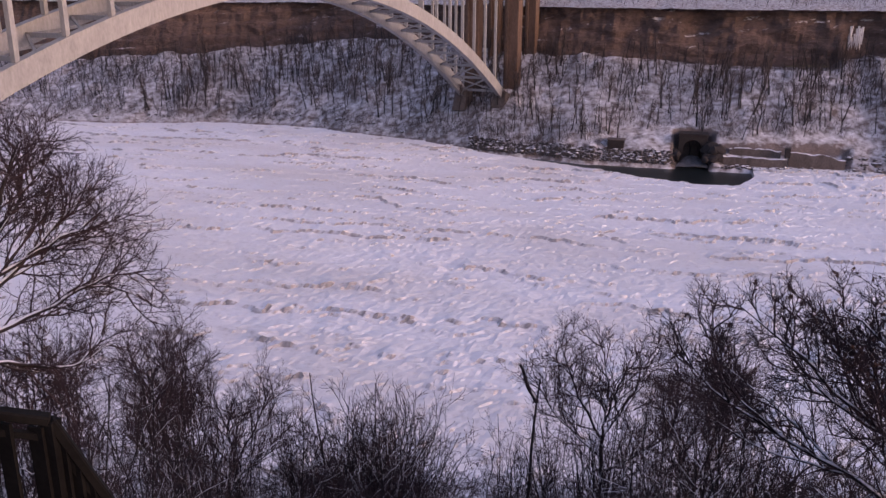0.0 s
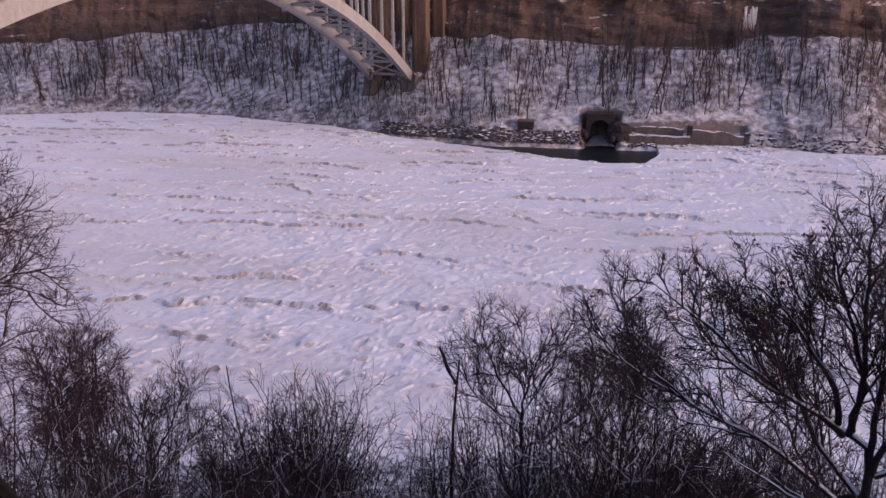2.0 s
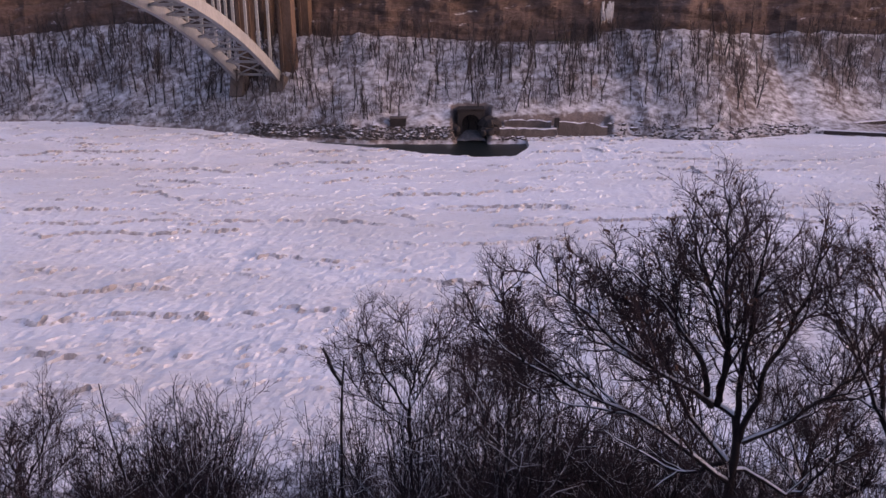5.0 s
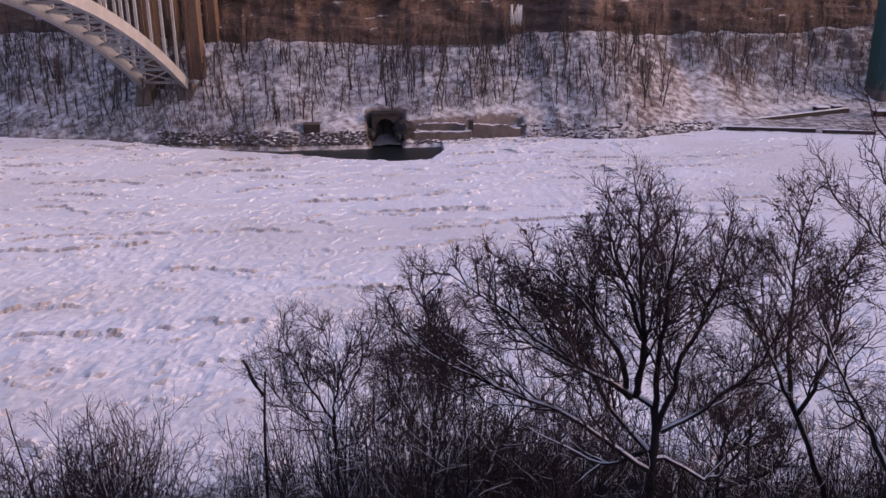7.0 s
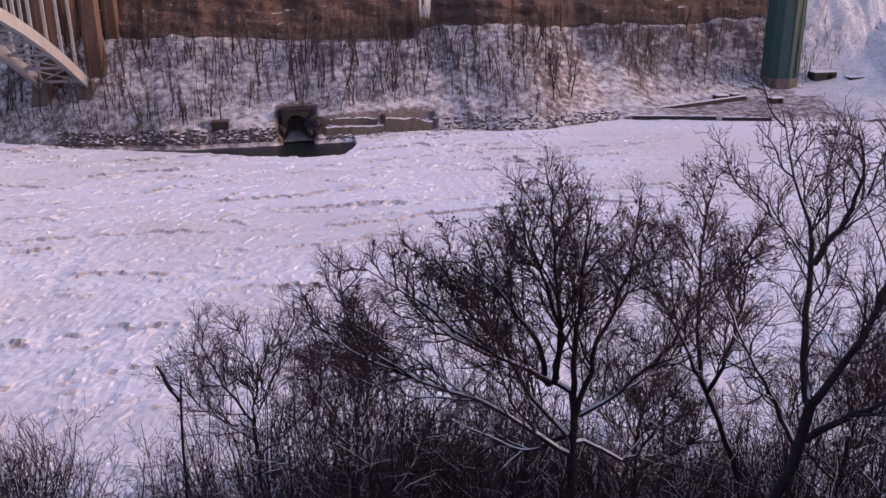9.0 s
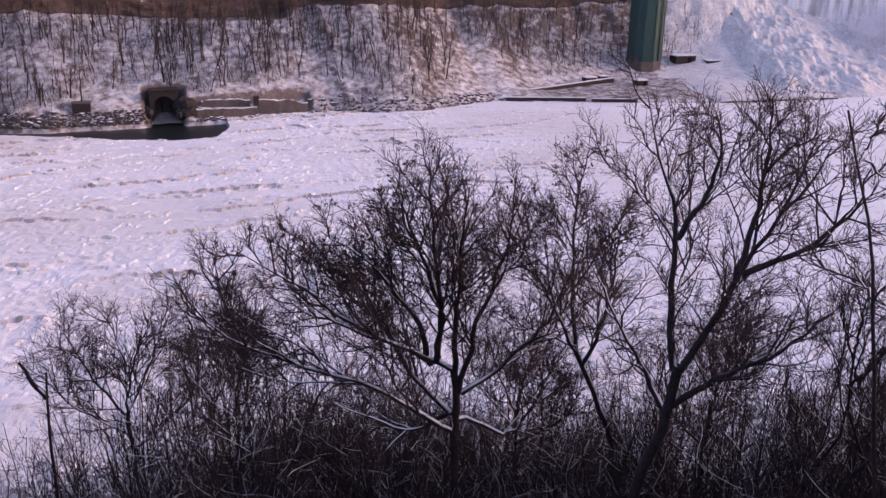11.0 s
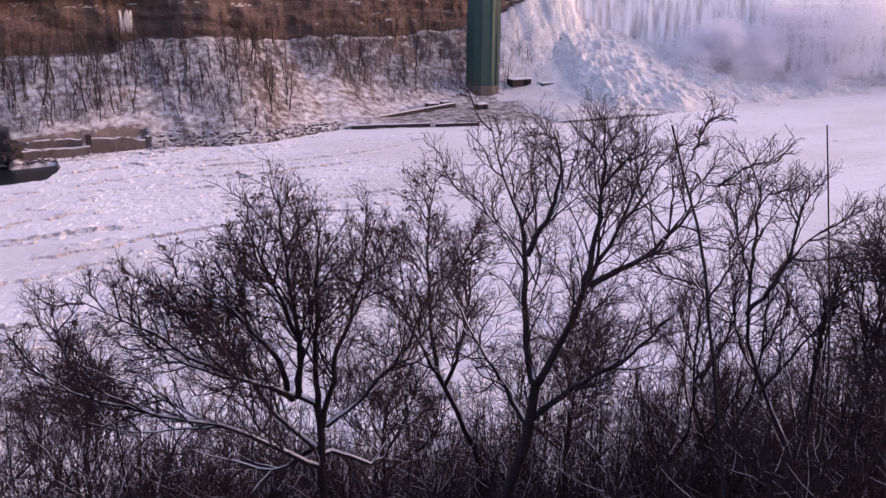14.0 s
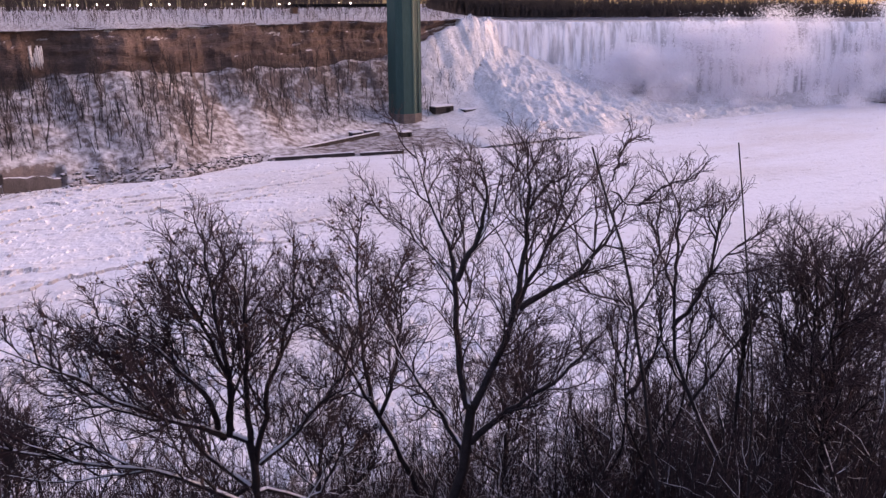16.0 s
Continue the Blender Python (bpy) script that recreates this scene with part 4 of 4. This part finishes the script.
F = (F[None] + 6 * np.arange(n)[:, None, None]).reshape(-1, 3)
M_RUBBLE = plain("wet_rubble", (0.025, 0.021, 0.021), (0.10, 0.08, 0.075), 0.9, relief=0.4, dist=0.1, snow=(0.80, 0.88))
tagged(new("rubble", mesh_of("rubble", V.reshape(-1, 3), F, M_RUBBLE)), "dark loose rubble along the frozen shore", "rubble", kind="stuff")

# ---- the landing below the tower ----
def quay(a, b, high, wide, label):
    ob = tagged(new("quay_wall"), label, "wall")
    part("wall", beam_bm(a, b, wide, high), M_DARKSTONE, ob)
    part("coping", beam_bm((a[0], a[1], a[2] + high / 2 + 0.1), (b[0], b[1], b[2] + high / 2 + 0.1), wide + 0.2, 0.2), M_SNOW, ob, "snow-covered top")


def ground_z(x, y):
    return float(bank_z(np.array([float(x)]), np.array([float(y)]))[0])


quay((134, 321.5, 1.2), (166, 313.0, 1.2), 1.8, 1.0, "low dark quay wall at the landing")
quay((168, 311.5, 1.2), (186, 306.5, 1.2), 1.4, 1.0, "low dark quay wall at the landing")
# the ramp's shadow side is put into this wall's near-black colour
quay((150, 333.0, 1.8), (196, 345.0, 3.4), 2.2, 1.6, "long dark ramp wall rising across the snowy landing")
quay((128, 346.0, 3.2), (150, 352.0, 3.6), 1.2, 1.0, "low dark fence wall at the foot of the slope")


def hut(x, y, w, d, h, label):
    root = tagged(new("landing_hut"), label, "hut")
    root.location = (x, y, ground_z(x, y) + (0.7 if x > 235 else -0.2))
    part("wall", box_bm((w, d, h), (0, 0, h / 2)), M_DARKSTONE, root)
    part("roof", box_bm((w + 0.6, d + 0.6, 0.45), (0, 0, h + 0.2)), M_SNOW, root, "flat snow-covered roof", bevel=0.08)
    part("door", box_bm((w * 0.22, 0.1, h * 0.8), (w * 0.2, -d / 2 - 0.06, h * 0.4)), M_METAL, root)


hut(184, 345, 5.0, 4.0, 2.8, "small dark hut with a snowy roof on the landing")
hut(193, 349, 3.6, 3.0, 2.2, "small dark hut with a snowy roof on the landing")
hut(205, 336, 5.0, 4.0, 2.4, "dark kiosk with a snowy roof near the tower")
hut(243, 362, 11.0, 6.0, 3.6, "long low dark building beside the tower base")
hut(256, 357, 7.0, 5.0, 3.4, "low dark building under the icy slope")

# walkway from the rim to the tower
a, b = Vector((196, 440, 61.0)), Vector((220, 366, 61.0))
a, b = a - tower.location, b - tower.location
part("walkway", beam_bm(a, b, 4.0, 1.6), M_METAL, tower, "dark steel walkway")
part("walkway_pier", box_bm((3.0, 3.0, 8), a + Vector((2, -4, -4.4))), M_PIER, tower)
for x, y in ((-4.55, -4.2), (0.4, -6.0), (3.9, -5.7), (6.6, -3.2)):
    part("corner_fin", box_bm((0.5, 0.5, 64), (x, y, 36.5)), M_TOWER, tower)

# ---- frozen seep on the cliff ----
M_SEEP = plain("seep_ice", (0.40, 0.37, 0.37), (0.66, 0.63, 0.64), 0.8, rough=0.5, relief=0.3, dist=0.1)
seep = tagged(new("frozen_seep"), "white frozen seep hanging on the rock wall", "icicles")
yy = float(shore_y(np.array([59.0]))[0]) + 61.5
seep.location = (58.5, yy, 33.0)
rs = random.Random(21)
for k in range(26):
    x, top, bot = rs.uniform(-2.6, 2.6), rs.uniform(9, 14), rs.uniform(4.5, 7.5)
    P = np.array([[(x, rs.uniform(-1, 0.4), top), (x + rs.uniform(-0.2, 0.2), -0.8, (top + bot) / 2), (x, -1.4, bot)]])
    part("icicle", tubes("icicle", [(P, np.array([[0.5, 0.38, 0.08]]) * rs.uniform(0.4, 1.0), 6)], M_SEEP), None, seep)

# ---- street lamps along the rim ----
m_, nt_, b_ = material("lamp_glow")
b_.inputs["Emission Color"].default_value, b_.inputs["Emission Strength"].default_value = (1.0, 0.86, 0.74, 1), 14.0
M_GLOW = m_


def street_lamp(az, y, z0):
    x = y * math.tan(radians(az))
    y = y + float(foot_w(np.array([x]))[0]) - 63
    root = tagged(new("street_lamp"), "lit street lamp on a slim post at the rim", "lamp", "street lamps along the rim")
    root.location = (x, y, z0)
    post = np.array([[(0, 0, 0), (0, 0, 1.5), (0, 0, 3.3)]], float)
    part("post", tubes("post", [(post, np.array([[0.14, 0.11, 0.09]]), 6)], M_METAL), None, root)
    bm = bmesh.new()
    bmesh.ops.create_icosphere(bm, subdivisions=2, radius=0.36, matrix=Matrix.Translation((0, 0, 3.5)))
    part("globe", bm, M_GLOW, root)


for az in (-2.0, 2.5, 6.0, 9.7, 10.7, 11.1, 11.5, 12.6, 13.2, 15.7, 16.8, 19.2, 21.3, 22.2, 25.2, 25.9, 29.5, 30.3):
    street_lamp(az, 432, 58.6)

# ---- spray in front of the falls: a cloud of drops ----
m_, nt_, b_ = material("spray", 1.0)
b_.inputs["Base Color"].default_value = (0.93, 0.91, 0.94, 1)
glow_through = nt_.nodes.new("ShaderNodeBsdfTranslucent")
glow_through.inputs["Color"].default_value = (0.95, 0.93, 0.96, 1)
both = nt_.nodes.new("ShaderNodeMixShader")
both.inputs[0].default_value = 0.6
nt_.links.new(b_.outputs[0], both.inputs[1])
nt_.links.new(glow_through.outputs[0], both.inputs[2])
nt_.links.new(both.outputs[0], nt_.nodes["Material Output"].inputs["Surface"])
M_SPRAY = m_
rng = np.random.default_rng(91)
drops = []
for k in range(210):
    u = 0.38 + 0.62 * rng.random() ** 1.15
    rise = rng.random() ** 1.3
    bx, by, bz = falls_xy(u)
    tall = float(np.interp(u, [0.4, 0.5, 0.62, 0.8, 1.0], [14, 30, 44, 56, 62]))
    size = float(np.interp(u, [0.4, 0.55, 1.0], [4.0, 8.5, 12.0])) * rng.uniform(0.6, 1.3) * (0.7 + 0.5 * rise)
    off = rng.uniform(12, 42) * (1 - 0.35 * rise)
    m = int(48 * size ** 2)
    C = np.array([float(bx) - 0.45 * off, float(by) - 0.9 * off, 3 + rise * tall]) + rng.normal(size=(m, 3)) * size * np.array([0.62, 0.5, 0.45])
    C = C[fbm(C[:, 0] / 4 + C[:, 1] / 9, C[:, 2] / 3.5, 92, 3) > rng.uniform(0.25, 0.65, m)]
    drops.append(C[C[:, 2] > 1.2])
C = np.concatenate(drops)
V = (C[:, None] + rng.normal(size=(len(C), 3, 3)) * 0.30).reshape(-1, 3)
tagged(new("spray", mesh_of("spray", V, np.arange(len(V)).reshape(-1, 3), M_SPRAY)), "white drifting spray in front of the falls", "spray", kind="stuff")

# ---- dead stems ----
def dead_stem(lines, rad, label):
    root = tagged(new("dead_stem"), label, "dead tree")
    x, y = lines[0][0][0], lines[0][0][1]
    root.location = (x, y, 0)
    rng = np.random.default_rng(77)
    for l in lines:
        P = resample(np.array(l) - np.array([x, y, 0]), 12, rng, 0.02)[None]
        part("stem", tubes("stem", [(P, taper(P, rad, rad * 0.35), 6)], M_BARK), None, root)


def footed(x, y, *rest):
    return [(x, y, slope_at(x, y) - 0.3), *rest]


dead_stem([footed(-15.2, 32.6, (-15.4, 32.55, 40.7), (-15.82, 32.34, 43.2), (-15.87, 32.31, 44.9))], 0.07, "thin leaning dead pole rising from the brush")
dead_stem([footed(-4.6, 26.6, (-4.55, 26.6, 44.2), (-4.4, 26.64, 48.2), (-4.29, 26.66, 48.9)), [(-4.4, 26.64, 48.0), (-4.7, 26.6, 48.6), (-4.98, 26.54, 49.4)]], 0.10, "broken dead trunk with a forked top")
dead_stem([footed(15.0, 10.0, (14.93, 10.05, 53.6), (14.69, 10.4, 56.35), (14.43, 10.76, 59.25))], 0.04, "slim upright dead stem with a bare tip")

# ---- railing beside the viewpoint ----
rail = tagged(new("metal_railing"), "dark metal railing with slim bars below the viewpoint", "railing")
A, B, C = Vector((-4.6, 2.7, 60.08)), Vector((-3.46, 3.61, 59.55)), Vector((-3.05, 4.0, 58.2))
for p, q in ((A, B), (B, C)):
    part("handrail", beam_bm(p, q, 0.09, 0.06), M_METAL, rail, bevel=0.01)
    low_p, low_q = p - Vector((0, 0, 0.12)), q - Vector((0, 0, 0.12))
    part("lower_rail", beam_bm(low_p, low_q, 0.04, 0.04), M_METAL, rail)
    n = 9
    for k in range(n):
        s = p.lerp(q, (k + 0.5) / n)
        part("bar", beam_bm(s - Vector((0, 0, 0.06)), s - Vector((0, 0, 1.0)), 0.10, 0.025), M_METAL, rail)
for p in (A, B, C):
    part("post", beam_bm(p, (p.x, p.y, slope_at(p.x, p.y) - 0.2), 0.08, 0.08), M_METAL, rail)
